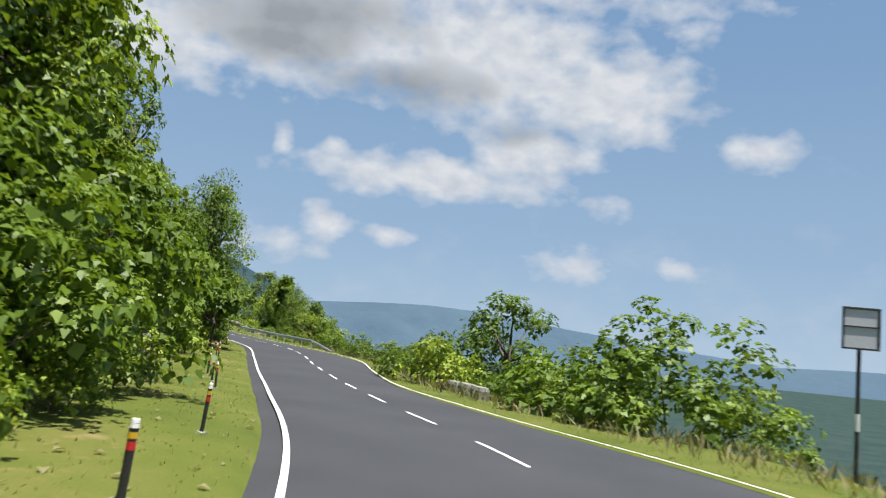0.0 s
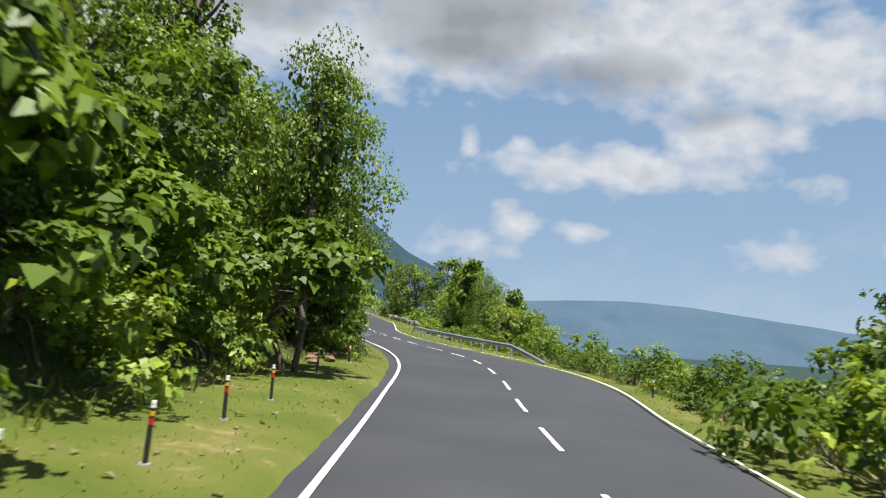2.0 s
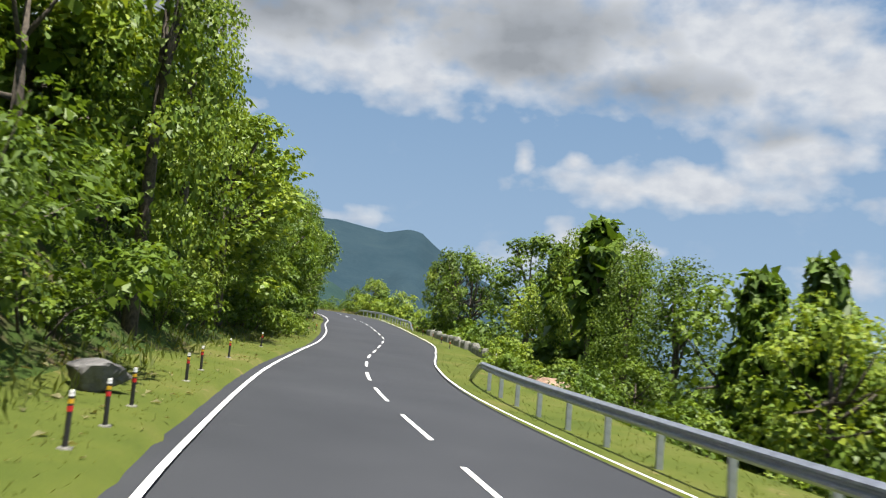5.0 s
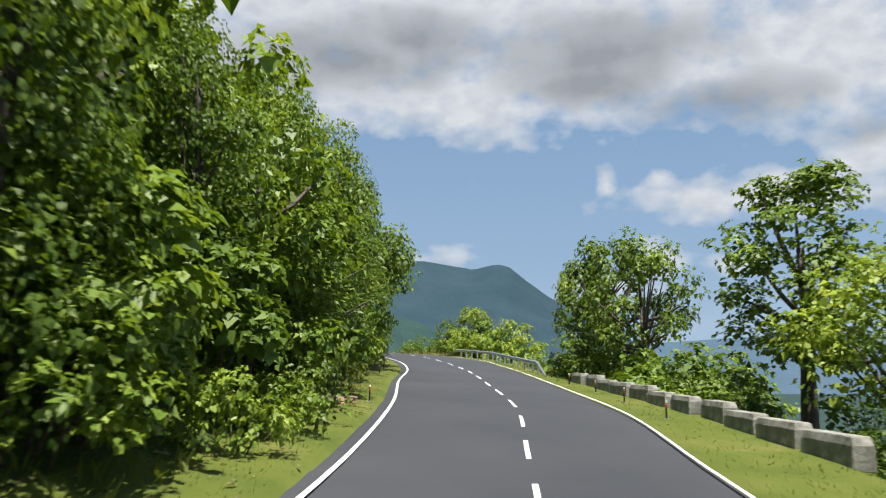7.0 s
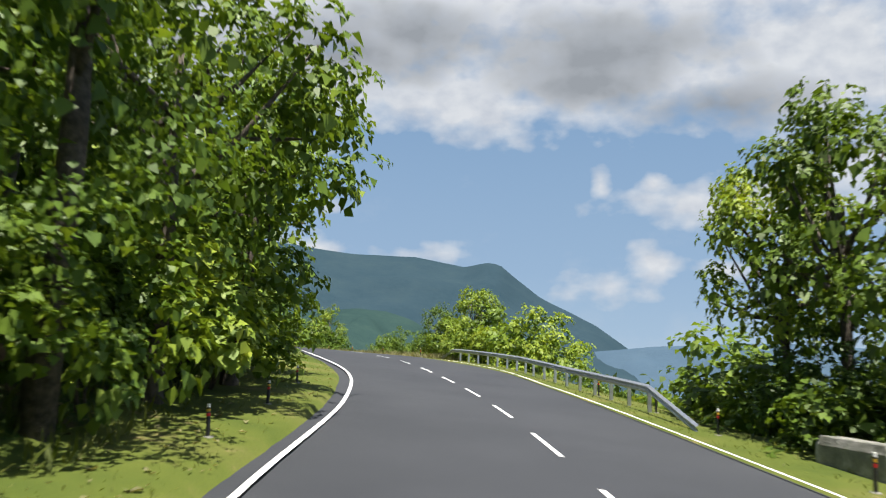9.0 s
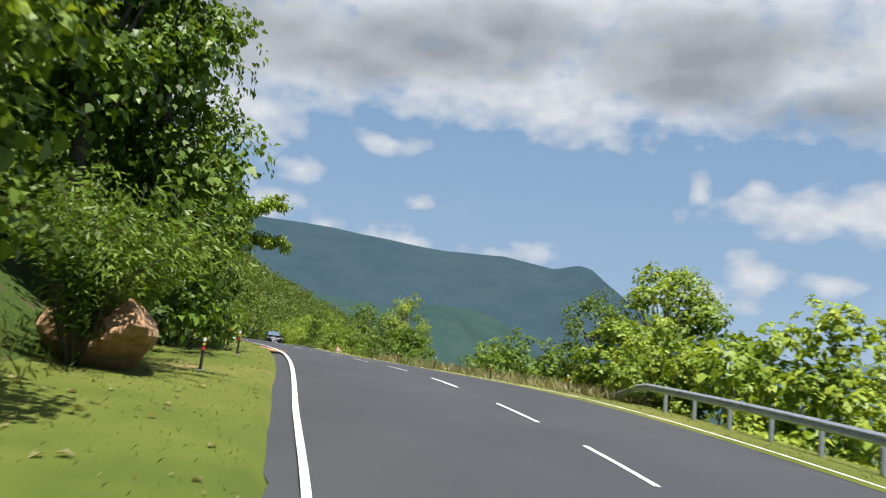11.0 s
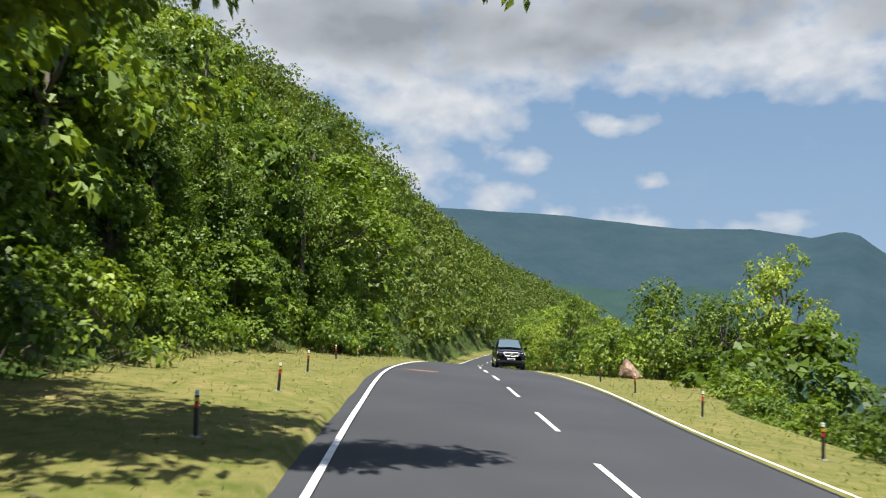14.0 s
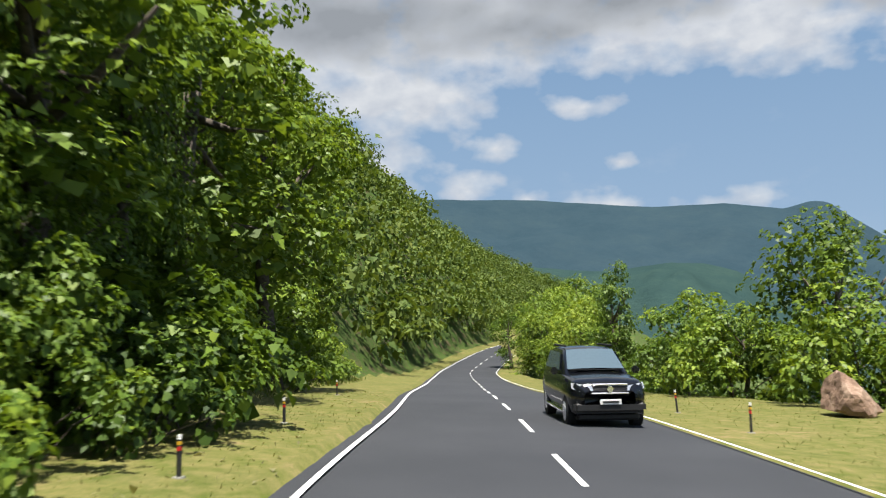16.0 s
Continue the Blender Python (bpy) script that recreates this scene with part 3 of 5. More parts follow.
# ---- road ----
def strip(name, left, right, s_from, s_to, up, material, step=1.0, cols=2, crown=0.0, rough=0.0, skirt=0.0):
    """A band along the road between two distances from the line of the plan."""
    verts, faces = [], []
    n = max(2, int(round((s_to - s_from) / step)) + 1)
    ss = np.linspace(s_from, s_to, n)
    for s in ss:
        a, b = left(s), right(s)
        a += rough * bumpy(s * 2.3, 7.0, 1.0)
        row = [a + (b - a) * i / (cols - 1) for i in range(cols)]
        for i, o in enumerate(row):
            u = i / (cols - 1)
            verts.append(on_road(s, o, up + crown * 4 * u * (1 - u)))
        if skirt:
            verts[-cols] = verts[-cols] - Vector((0, 0, skirt))
            verts[-1] = verts[-1] - Vector((0, 0, skirt))
    for j in range(n - 1):
        for i in range(cols - 1):
            faces.append((j * cols + i, j * cols + i + 1, (j + 1) * cols + i + 1, (j + 1) * cols + i))
    return mesh_from(name, verts, faces, material, True)


def edge_left(s):
    return line_left(s) - 0.5 - 0.1 * math.sin(s * 0.21)


def edge_right(s):
    return line_right(s) + 0.16


road = new("road", strip("road", edge_left, edge_right, -50, 408, 0.0, ASPHALT, 0.5, 11, 0.0, 0.14, 0.1))
tagged(road, "smooth dark grey asphalt two-lane hill road", "road", kind="structure")
part("edge_line", strip("edge_line", lambda s: line_left(s) - 0.05, lambda s: line_left(s) + 0.05, -50, 407, 0.008, LINE), None, road, "white painted edge line")
part("edge_line", strip("edge_line", lambda s: line_right(s) - 0.04, lambda s: line_right(s) + 0.04, -50, 407, 0.008, LINE), None, road, "thin white painted edge line")


def lane_dash(s_top, length):
    part("lane_dash", strip("lane_dash", lambda s: line_mid(s) - 0.05, lambda s: line_mid(s) + 0.05, s_top - length, s_top, 0.008, LINE, 0.75), None, road)


for k in range(-6, 30):
    lane_dash(float(np.interp(k, (-6, 0, 3, 4, 6, 7, 8, 9, 10, 14, 20, 29), (-14.9, 20.3, 37.7, 44.0, 55.3, 61.8, 68.2, 73.8, 78.4, 98.6, 133.4, 183.6))) + 1.45, 2.9)
s = 191.8
while s < 400:
    lane_dash(s, 3.0)
    s += 6.45

# ---- plants: one of each kind is built, then copied ----


def crown_centres(rng, n, rx, rz, z0, low=-0.6, core=0.62):
    pts = []
    while len(pts) < n:
        b = rng.uniform(-1, 1, 3)
        r = np.linalg.norm(b)
        if core < r < 1 and b[2] > low:
            pts.append((b[0] * rx, b[1] * rx, z0 + b[2] * rz))
    return pts


def make_tree(rng, height, rx, rz, clumps, per, leaf, material, aspect=0.5, droop=0.28, lean=0.0, stems=1, squash=0.8, skirt=0, round_leaf=False, size=(0.28, 0.46), limbs=9):
    """Trunk mesh and crown mesh of a tree standing on the origin: rounded tufts of whorled leaves at the ends of its limbs."""
    z0 = height - rz
    cen = crown_centres(rng, clumps, rx, rz, z0)
    rad = [rx * rng.uniform(*size) for _ in cen]
    for k in range(skirt):  # foliage low round the trunk
        a, u = rng.uniform(0, 6.283), rng.random()
        d = rx * (0.45 + 0.5 * rng.random())
        cen.append((d * math.cos(a), d * math.sin(a), height * 0.08 + u * (z0 - rz * 0.4 - height * 0.08)))
        rad.append(rx * rng.uniform(0.24, 0.36))
    outer = lump_leaves(rng, cen, rad, per, leaf, aspect, squash, droop=droop)
    inner = lump_leaves(rng, cen, [r * 0.6 for r in rad], 26, leaf * 1.35, 0.95, squash, -1, whorl=1)
    me = lump_mesh("crown", rng, material, outer, inner, round_leaf=round_leaf)
    runs = []
    base = (height * 0.02 + 0.06) * (0.6 if stems > 1 else 1.0)
    for k in range(stems):
        off = Vector((rng.uniform(-0.3, 0.3), rng.uniform(-0.3, 0.3), 0)) * (stems > 1)
        top = Vector((lean * height + rng.uniform(-0.4, 0.4), rng.uniform(-0.4, 0.4), z0 + rz * 0.3))
        mid = off * 1.5 + top * 0.45 + Vector((rng.uniform(-0.25, 0.25), rng.uniform(-0.25, 0.25), 0))
        runs.append(([off + Vector((0, 0, -0.4)), off + Vector((0, 0, 0.3)), mid, top], [base * 1.5, base * 1.05, base * 0.75, base * 0.3]))
        for c in cen[k::max(stems, 1)][:limbs]:
            a = mid.lerp(top, rng.uniform(0.0, 0.8))
            c = Vector(c)
            runs.append(([a, a.lerp(c, 0.5) + Vector((0, 0, -0.15)), c], [base * 0.42, base * 0.28, base * 0.1]))
    return tubes_mesh("trunk", runs, BARK, 6), me


def make_bush(rng, r, h, clumps, per, leaf, material, aspect=0.5, droop=0.2, spiky=0.0):
    cen, rad = [], []
    for _ in range(clumps):
        a, d = rng.uniform(0, 6.283), r * math.sqrt(rng.random())
        top = h * (1 - 0.75 * (d / r) ** 2)
        z = (0.2 + 0.8 * math.sqrt(rng.random())) * top
        cen.append((d * math.cos(a), d * math.sin(a), max(0.25, z)))
        rad.append(rng.uniform(0.26, 0.46) * min(r, 1.8))
    outer = lump_leaves(rng, cen, rad, per, leaf, aspect, 0.8, droop=droop)
    if spiky:
        outer[1][:, 2] += spiky
    inner = lump_leaves(rng, cen, [r * 0.6 for r in rad], 16, leaf * 1.25, 0.95, 0.8, -1, whorl=1)
    me = lump_mesh("foliage", rng, material, outer, inner)
    runs = []
    for c in cen[:: max(1, len(cen) // 4)][:4]:
        runs.append(([Vector((c[0] * 0.15, c[1] * 0.15, -0.2)), Vector((c[0] * 0.5, c[1] * 0.5, c[2] * 0.55)), Vector(c)], [0.035, 0.025, 0.008]))
    return *[tubes_mesh("stem", [r], BARK, 4) for r in runs], me


def make_vine_tree(rng, height, rx, leaf, material, lumps=36, per=170, round_leaf=False):
    """A tree smothered in creeper: bulging lumps clad in leaves like shingles, with curtains hanging below them."""
    cen, rad = [], []
    for k in range(lumps):
        a, z = rng.uniform(0, 6.283), height * (0.2 + 0.78 * (k + rng.random()) / lumps)
        w = rx * (1.0 - 0.7 * max(0.0, z / height - 0.62) / 0.38) * rng.uniform(0.55, 0.95)
        cen.append((w * math.cos(a), w * math.sin(a), z))
        rad.append(rx * rng.uniform(0.32, 0.54))
    clad = lump_leaves(rng, cen, rad, per, leaf, 0.86, 0.95, -0.12, whorl=1)
    hung = []
    for (x, y, z), r in list(zip(cen, rad))[::2]:
        length, m = height * rng.uniform(0.05, 0.14), per // 4
        a = math.atan2(y, x) + rng.normal(0, 0.22, m)
        w = math.hypot(x, y) + r * 0.75 + rng.normal(0, 0.1, m)
        out = np.stack((np.cos(a), np.sin(a), np.full(m, 0.25)), 1)
        at = np.stack((np.cos(a) * w, np.sin(a) * w, np.maximum(0.3, z - r * 0.4 - rng.random(m) * length)), 1)
        ax = out * 0.3 + rng.normal(0, 0.3, (m, 3)) - np.array((0, 0, 1.0))
        ln = leaf * (0.5 + 0.7 * rng.random(m))
        hung.append((at, ax, ln, ln * 0.8, out))
    core = lump_leaves(rng, cen, [r * 0.62 for r in rad], 28, leaf * 1.4, 0.95, 1.0, -1, whorl=1)
    pith = lump_leaves(rng, [(0, 0, height * u) for u in (0.25, 0.37, 0.49, 0.61, 0.73, 0.85)], [rx * 0.42] * 6, 40, leaf * 2.2, 0.95, 1.0, -1, whorl=1)
    me = lump_mesh("crown", rng, material, clad, *hung, core, pith, round_leaf=round_leaf, ruffle=0.28)
    runs = [([Vector((0, 0, -0.4)), Vector((0.1, 0, height * 0.4)), Vector((-0.1, 0.1, height * 0.85))], [0.3, 0.22, 0.08])]
    for c in cen[-9:-2]:
        runs.append(([Vector((0, 0, height * rng.uniform(0.4, 0.7))), Vector(c)], [0.1, 0.03]))
    return tubes_mesh("trunk", runs, BARK, 7), me


def make_feather(rng, h, strands, material, leaf=0.21):
    """An arching spray of thin stems with long narrow leaves."""
    at, ax, ln, runs = [], [], [], []
    for k in range(strands):
        a, reach, top = rng.uniform(0, 6.283), h * rng.uniform(0.25, 0.6), h * rng.uniform(0.65, 1.0)
        n = 60
        u = np.sort(rng.random(n)) * 0.85 + 0.15
        r = reach * u**1.8
        z = top * (1.35 * u - 0.45 * u**2.6)
        p = np.stack((np.cos(a) * r, np.sin(a) * r, z), 1) + rng.normal(0, 0.1, (n, 3))
        at.append(p)
        d = np.stack((np.cos(a) * np.ones(n), np.sin(a) * np.ones(n), 0.2 - u * 0.9), 1)
        ax.append(d + rng.normal(0, 0.55, (n, 3)))
        ln.append(leaf * (0.6 + 0.9 * rng.random(n)))
        if k % 4 == 0:
            runs.append(([Vector((0, 0, -0.2)), Vector((math.cos(a) * reach * 0.3, math.sin(a) * reach * 0.3, top * 0.62)), Vector((math.cos(a) * reach, math.sin(a) * reach, top * 0.9))], [0.03, 0.02, 0.006]))
    ln = np.concatenate(ln)
    return *[tubes_mesh("stem", [r], BARK, 4) for r in runs], leaf_mesh("foliage", np.vstack(at), np.vstack(ax), ln, ln * 0.2, material, rng, 0.4)


def proto(name, meshes, part_names, label, category, group=""):
    """A thing with its parts, kept as the model of its copies."""
    ob = empty(name, Matrix.Identity(4), label, category, group)
    names = part_names if len(part_names) == len(meshes) else (part_names[0],) * (len(meshes) - 1) + (part_names[-1],)
    for me, pn in zip(meshes, names):
        part(pn, me, None, ob)
    return ob


R = np.random.default_rng
TREE_PARTS, BUSH_PARTS = ("trunk", "crown"), ("stem", "foliage")
KINDS = {
    "tree": [proto("tree", make_tree(R(k), 8.0, 3.1, 2.9, 34, 108, 0.2, LEAF_GREEN, 0.66, skirt=7), TREE_PARTS, "leafy green broadleaf tree on the roadside slope", "tree", "roadside trees") for k in (1, 2, 3)],
    "open": [proto("tree", make_tree(R(k), 8.0, 3.0, 3.1, 34, 138, 0.2, LEAF_GREEN, 0.66, size=(0.24, 0.4), limbs=24), TREE_PARTS, "open-crowned green tree with visible limbs on the valley side", "tree", "valley-side trees") for k in (4, 5)],
    "dark": [proto("tree", make_tree(R(k), 7.5, 2.6, 3.0, 32, 108, 0.2, LEAF_DARK, 0.66, skirt=7), TREE_PARTS, "dark green dense roadside tree", "tree", "roadside trees") for k in (11, 12)],
    "vine": [proto("tree", make_vine_tree(R(k), 11.0, 2.5, 0.15, LEAF_DARK if k == 21 else LEAF_GREEN), TREE_PARTS, "tall tree smothered in hanging green creeper", "tree", "creeper-hung trees") for k in (21, 22, 23)],
    "vinelight": [proto("tree", make_vine_tree(R(k), 11.0, 2.5, 0.145, LEAF_LIGHT), TREE_PARTS, "tall tree hung with bright yellow-green creeper", "tree", "creeper-hung trees") for k in (24, 25)],
    "vinedark": [proto("tree", make_vine_tree(R(k), 11.0, 2.5, 0.155, LEAF_DARK, 36, 150), TREE_PARTS, "tall tree smothered in dark hanging creeper", "tree", "creeper-hung trees") for k in (26, 27)],
    "creeper": [proto("tree", make_vine_tree(R(k), 11.0, 2.5, 0.2, LEAF_DARK, 36, 130, True), TREE_PARTS, "tall tree hung with dark round-leaved creeper", "tree", "creeper-hung trees") for k in (28, 29)],
    "young": [proto("tree", make_tree(R(k), 4.6, 2.0, 1.3, 24, 84, 0.24, LEAF_LIGHT, 0.72, 0.6, stems=2, round_leaf=True), TREE_PARTS, "young light green tree with broad drooping leaves", "tree", "young trees") for k in (31, 32)],
    "bush": [proto("bush", make_bush(R(k), 1.9, 2.5, 22, 54, 0.175, LEAF_GREEN, 0.66), BUSH_PARTS, "round green leafy roadside bush", "bush", "bushes") for k in (41, 42, 43)],
    "bushdark": [proto("bush", make_bush(R(k), 1.8, 2.3, 22, 54, 0.175, LEAF_DARK, 0.66), BUSH_PARTS, "dark green tangled roadside bush", "bush", "bushes") for k in (51, 52)],
    "bushlight": [proto("bush", make_bush(R(k), 1.7, 2.1, 22, 54, 0.175, LEAF_LIGHT, 0.66), BUSH_PARTS, "bright yellow-green roadside bush", "bush", "bushes") for k in (61, 62)],
    "big": [proto("thicket", make_bush(R(k), 3.0, 4.4, 50, 72, 0.185, LEAF_GREEN if k == 46 else LEAF_DARK, 0.66), BUSH_PARTS, "tall broad green thicket on the valley edge", "thicket", "thickets") for k in (46, 47)],
    "biglight": [proto("thicket", make_bush(R(k), 2.2, 4.6, 48, 72, 0.175, LEAF_LIGHT, 0.58, 0.3), BUSH_PARTS, "tall bright yellow-green leafy thicket", "thicket", "thickets") for k in (66, 67)],
    "slimtree": [proto("tree", make_tree(R(k), 12.0, 2.3, 5.2, 50, 96, 0.2, LEAF_GREEN, 0.66, skirt=6, size=(0.3, 0.5)), TREE_PARTS, "tall slim green tree on the roadside slope", "tree", "roadside trees") for k in (6, 7)],
    "slimdark": [proto("tree", make_tree(R(k), 12.0, 2.3, 5.2, 50, 96, 0.2, LEAF_DARK, 0.66, skirt=6, size=(0.3, 0.5)), TREE_PARTS, "tall slim dark green tree", "tree", "roadside trees") for k in (8, 9)],
    "slimlight": [proto("thicket", make_bush(R(k), 1.2, 4.6, 34, 66, 0.175, LEAF_LIGHT, 0.6, 0.3), BUSH_PARTS, "tall narrow yellow-green thicket", "thicket", "thickets") for k in (68, 69)],
    "slimbig": [proto("thicket", make_bush(R(k), 1.6, 4.4, 38, 66, 0.18, LEAF_GREEN if k == 48 else LEAF_DARK, 0.66), BUSH_PARTS, "tall narrow green thicket", "thicket", "thickets") for k in (48, 49)],
    "hill": [proto("tree", make_tree(R(k), 6.2, 2.3, 2.3, 15, 54, 0.3, LEAF_DARK if k % 2 else LEAF_GREEN, 0.55, skirt=5, size=(0.3, 0.46), limbs=4), TREE_PARTS, "small green tree in the hillside woods", "tree", "hillside trees") for k in (95, 96, 97, 98)],
    "dry": [proto("bush", make_bush(R(71), 1.2, 1.2, 18, 60, 0.2, LEAF_DRY, 0.2, -0.2, 0.8), BUSH_PARTS, "dry straw-coloured scrub on the verge", "bush", "dry scrub")],
    "feather": [proto("bamboo_spray", make_feather(R(k), 4.2, 36, LEAF_LIGHT), ("stem",) * 9 + ("foliage",), "feathery arching light green bamboo-like spray", "bamboo", "feathery sprays") for k in (81, 82)],
    "pillar": [proto("tree", make_vine_tree(R(91), 5.0, 0.75, 0.22, LEAF_DARK, 22, 60), TREE_PARTS, "narrow stump overgrown with dark creeper", "tree", "creeper-hung trees")],
}
PICK = R(5)


def plant(kind, s, o, size=1.0, sink=0.0, variant=None, tall=1.0, label="", lean=0.0):
    ps = KINDS[kind]
    p = ps[int(PICK.integers(len(ps)))] if variant is None else ps[variant % len(ps)]
    at = ground(s, o, -sink)
    turn = Matrix.Rotation(PICK.uniform(0, 6.283), 4, "Z")
    if lean:
        turn = Matrix.Rotation(lean, 4, Vector((-1, 0, 0))) @ turn
    m = Matrix.Translation(at) @ turn @ Matrix.Diagonal((size, size, size * tall, 1))
    ob = copy_thing(p, m)
    if label:
        ob["label"] = label
    return ob


def scatter(kinds, s_from, s_to, near, far, count, size, seed, tall=(0.9, 1.15)):
    """Plants over a stretch of the verge, between two distances beyond its outer rim (minus: left side)."""
    rng = R(seed)
    for k in range(count):
        s = s_from + (s_to - s_from) * (k + rng.random()) / count
        d = rng.uniform(near, far)
        o = verge(VERGE_L, s) - d if size[2] < 0 else verge(VERGE_R, s) + d
        plant(kinds[int(rng.integers(len(kinds)))], s, o, rng.uniform(size[0], size[1]), 0.15, tall=rng.uniform(*tall))


HEIGHT = {id(p): 0.97 * max(v.co.z for c in p.children for v in c.data.vertices) for ps in KINDS.values() for p in ps}


SLIM = {"tree": ("slimtree", 0.5), "dark": ("slimdark", 0.55), "biglight": ("slimlight", 0.52), "big": ("slimbig", 0.53)}


def plant_to(kind, s, o, top, variant=None, wide=1.0, label=""):
    """A plant whose top reaches a height over the plane of the road; a narrow one takes the slim form of its kind."""
    if wide < 0.76 and kind in SLIM:
        kind, k = SLIM[kind]
        wide /= k
    if variant is None:
        variant = int(PICK.integers(len(KINDS[kind])))
    p = KINDS[kind][variant % len(KINDS[kind])]
    h = (top + TILT * min(o, 12) - lift(s, o)) / HEIGHT[id(p)]
    return plant(kind, s, o, h * wide, 0.1, variant, 1.0 / wide, label)


LEFT_SIDE, RIGHT_SIDE = -1, 1
# the wall of trees on the hill side: single ones first, then the rest between them
for kind, s, o, top, wide in (("vinedark", 10, -7.4, 11, 1.1), ("tree", 17, -7.8, 10, 1.1), ("vinelight", 24, -8.8, 9.5, 1.1), ("tree", 30, -8.6, 9.0, 1.0), ("dark", 20, -8.4, 13.5, 0.8), ("vinedark", 13.5, -8.0, 13, 0.8), ("biglight", 12, -5.6, 5.6, 1.0), ("biglight", 17, -5.6, 6.4, 1.0), ("biglight", 22, -6.4, 6.4, 1.0), ("biglight", 27.5, -7.0, 5.4, 1.1),
                              ("young", 35.3, -5.8, 5.6, 0.95), ("young", 51.6, -4.2, 4.7, 1.2), ("vinedark", 58.2, -4.9, 12.5, 0.8), ("vine", 61, -4.3, 12, 0.95), ("dark", 55.5, -7.8, 10, 0.8), ("dark", 48, -7.4, 8.5, 1.1), ("vinelight", 42, -7.6, 8.6, 1.0),
                              ("dark", 66, -5.6, 9.5, 0.8), ("dark", 72, -4.7, 7.4, 0.9), ("tree", 76.5, -4.4, 7.8, 0.85), ("vinelight", 81, -6.6, 11, 0.9), ("biglight", 82, -6.8, 5.6, 1.0), ("feather", 86, -5.6, 4.6, 1.0), ("biglight", 90, -6.2, 6.0, 1.0),
                              ("vine", 97, -6.2, 13.5, 0.72), ("vine", 103, -6.6, 14, 0.72), ("tree", 109, -6.0, 10.5, 0.75), ("vinelight", 114, -5.4, 10, 0.85), ("vinelight", 121, -5.2, 9.6, 0.8), ("dark", 125, -5.2, 8.6, 0.9),
                              ("vinelight", 129, -5.0, 10.5, 0.75), ("vine", 134.5, -4.3, 10.5, 0.8), ("vinedark", 140, -3.9, 10.4, 0.85), ("vinedark", 146, -3.8, 10.8, 0.9), ("tree", 151, -3.6, 10.6, 0.85), ("dark", 156.5, -2.9, 10.0, 0.85), ("tree", 162, -3.6, 9.6, 0.85),
                              ("vine", 168, -5.4, 9.5, 0.85), ("tree", 174, -5.6, 9, 0.8), ("vinedark", 179, -8.2, 10, 0.7), ("creeper", 187.5, -7.2, 13, 0.95), ("creeper", 189.6, -5.6, 13, 0.95), ("creeper", 192.6, -6.0, 12, 0.85), ("feather", 180.4, -4.8, 3.7, 1.15), ("feather", 181.6, -4.9, 3.9, 1.15), ("feather", 183, -5.0, 3.9, 1.1), ("feather", 181, -4.5, 3.2, 1.2), ("feather", 182.2, -4.5, 3.3, 1.2)):
    plant_to(kind, s, o, top, None, wide)
for kind, s, o, top, wide in (("vinelight", 202.5, -8.6, 9.5, 0.85), ("tree", 208, -9.5, 8.0, 1.0), ("biglight", 206.5, -7.6, 4.6, 0.85), ("biglight", 211, -8.0, 5.4, 0.85), ("biglight", 214, -9.0, 4.6, 0.8), ("tree", 214, -10, 11, 0.9),
                              ("biglight", 262, -6.8, 5.6, 0.7), ("tree", 265, -6.6, 13.5, 0.66), ("tree", 269.4, -7.8, 14.8, 0.5), ("tree", 273.1, -5.6, 13.6, 0.55), ("dark", 276, -8.0, 16, 0.5), ("dark", 281.8, -12.1, 23, 0.4), ("tree", 262, -8, 12, 0.7), ("vinelight", 258, -7.6, 10, 0.8),
                              ("biglight", 245, -8.6, 5.2, 0.7), ("vinelight", 247, -10, 11, 0.85), ("vinelight", 241, -11, 11, 0.85), ("bushlight", 259.5, -5.8, 3.6, 1.0), ("feather", 256, -6.6, 5, 1.0), ("tree", 285, -7, 13, 0.6), ("tree", 291, -7, 12, 0.6), ("bushlight", 272, -5.2, 3.0, 1.0), ("biglight", 232, -10, 4.8, 0.9), ("biglight", 236.5, -9.6, 4.4, 0.9), ("big", 241, -10, 5.6, 0.8), ("big", 248, -9.4, 5.6, 0.8)):
    plant_to(kind, s, o, top, None, wide)
scatter(["bush", "bushlight", "bushdark", "feather"], 2, 56, 0.5, 1.8, 20, (0.7, 1.1, LEFT_SIDE), 102)
scatter(["bush", "bushlight", "bushdark"], 58, 79, 0.5, 1.4, 14, (0.5, 0.8, LEFT_SIDE), 122)
scatter(["hill"], 0, 26, 4.5, 9, 8, (1.2, 1.6, LEFT_SIDE), 103)
scatter(["tree", "biglight"], 68, 92, 4.5, 9, 8, (0.9, 1.3, LEFT_SIDE), 104)
scatter(["bush", "bushlight", "bushdark", "feather", "bush"], 84, 176, 0.7, 2.0, 31, (0.5, 0.85, LEFT_SIDE), 105)
scatter(["hill"], 92, 200, 4.5, 10, 32, (1.2, 1.6, LEFT_SIDE), 106)
scatter(["big", "big", "biglight"], 100, 176, 1.0, 2.4, 19, (0.6, 0.9, LEFT_SIDE), 131)
scatter(["hill"], 222, 262, 2.5, 8, 26, (0.8, 1.15, LEFT_SIDE), 132)
scatter(["hill"], 216, 340, 8, 34, 110, (0.75, 1.3, LEFT_SIDE), 133)
scatter(["bush", "bushlight", "bushdark", "bush"], 200, 300, 0.6, 3.0, 52, (0.55, 0.95, LEFT_SIDE), 107)
scatter(["biglight", "biglight", "big"], 216, 300, 2.4, 5.0, 24, (0.75, 1.05, LEFT_SIDE), 127)
scatter(["tree", "dark", "bush", "young", "bushlight"], 216, 300, 3.5, 9.0, 26, (0.55, 0.85, LEFT_SIDE), 108)
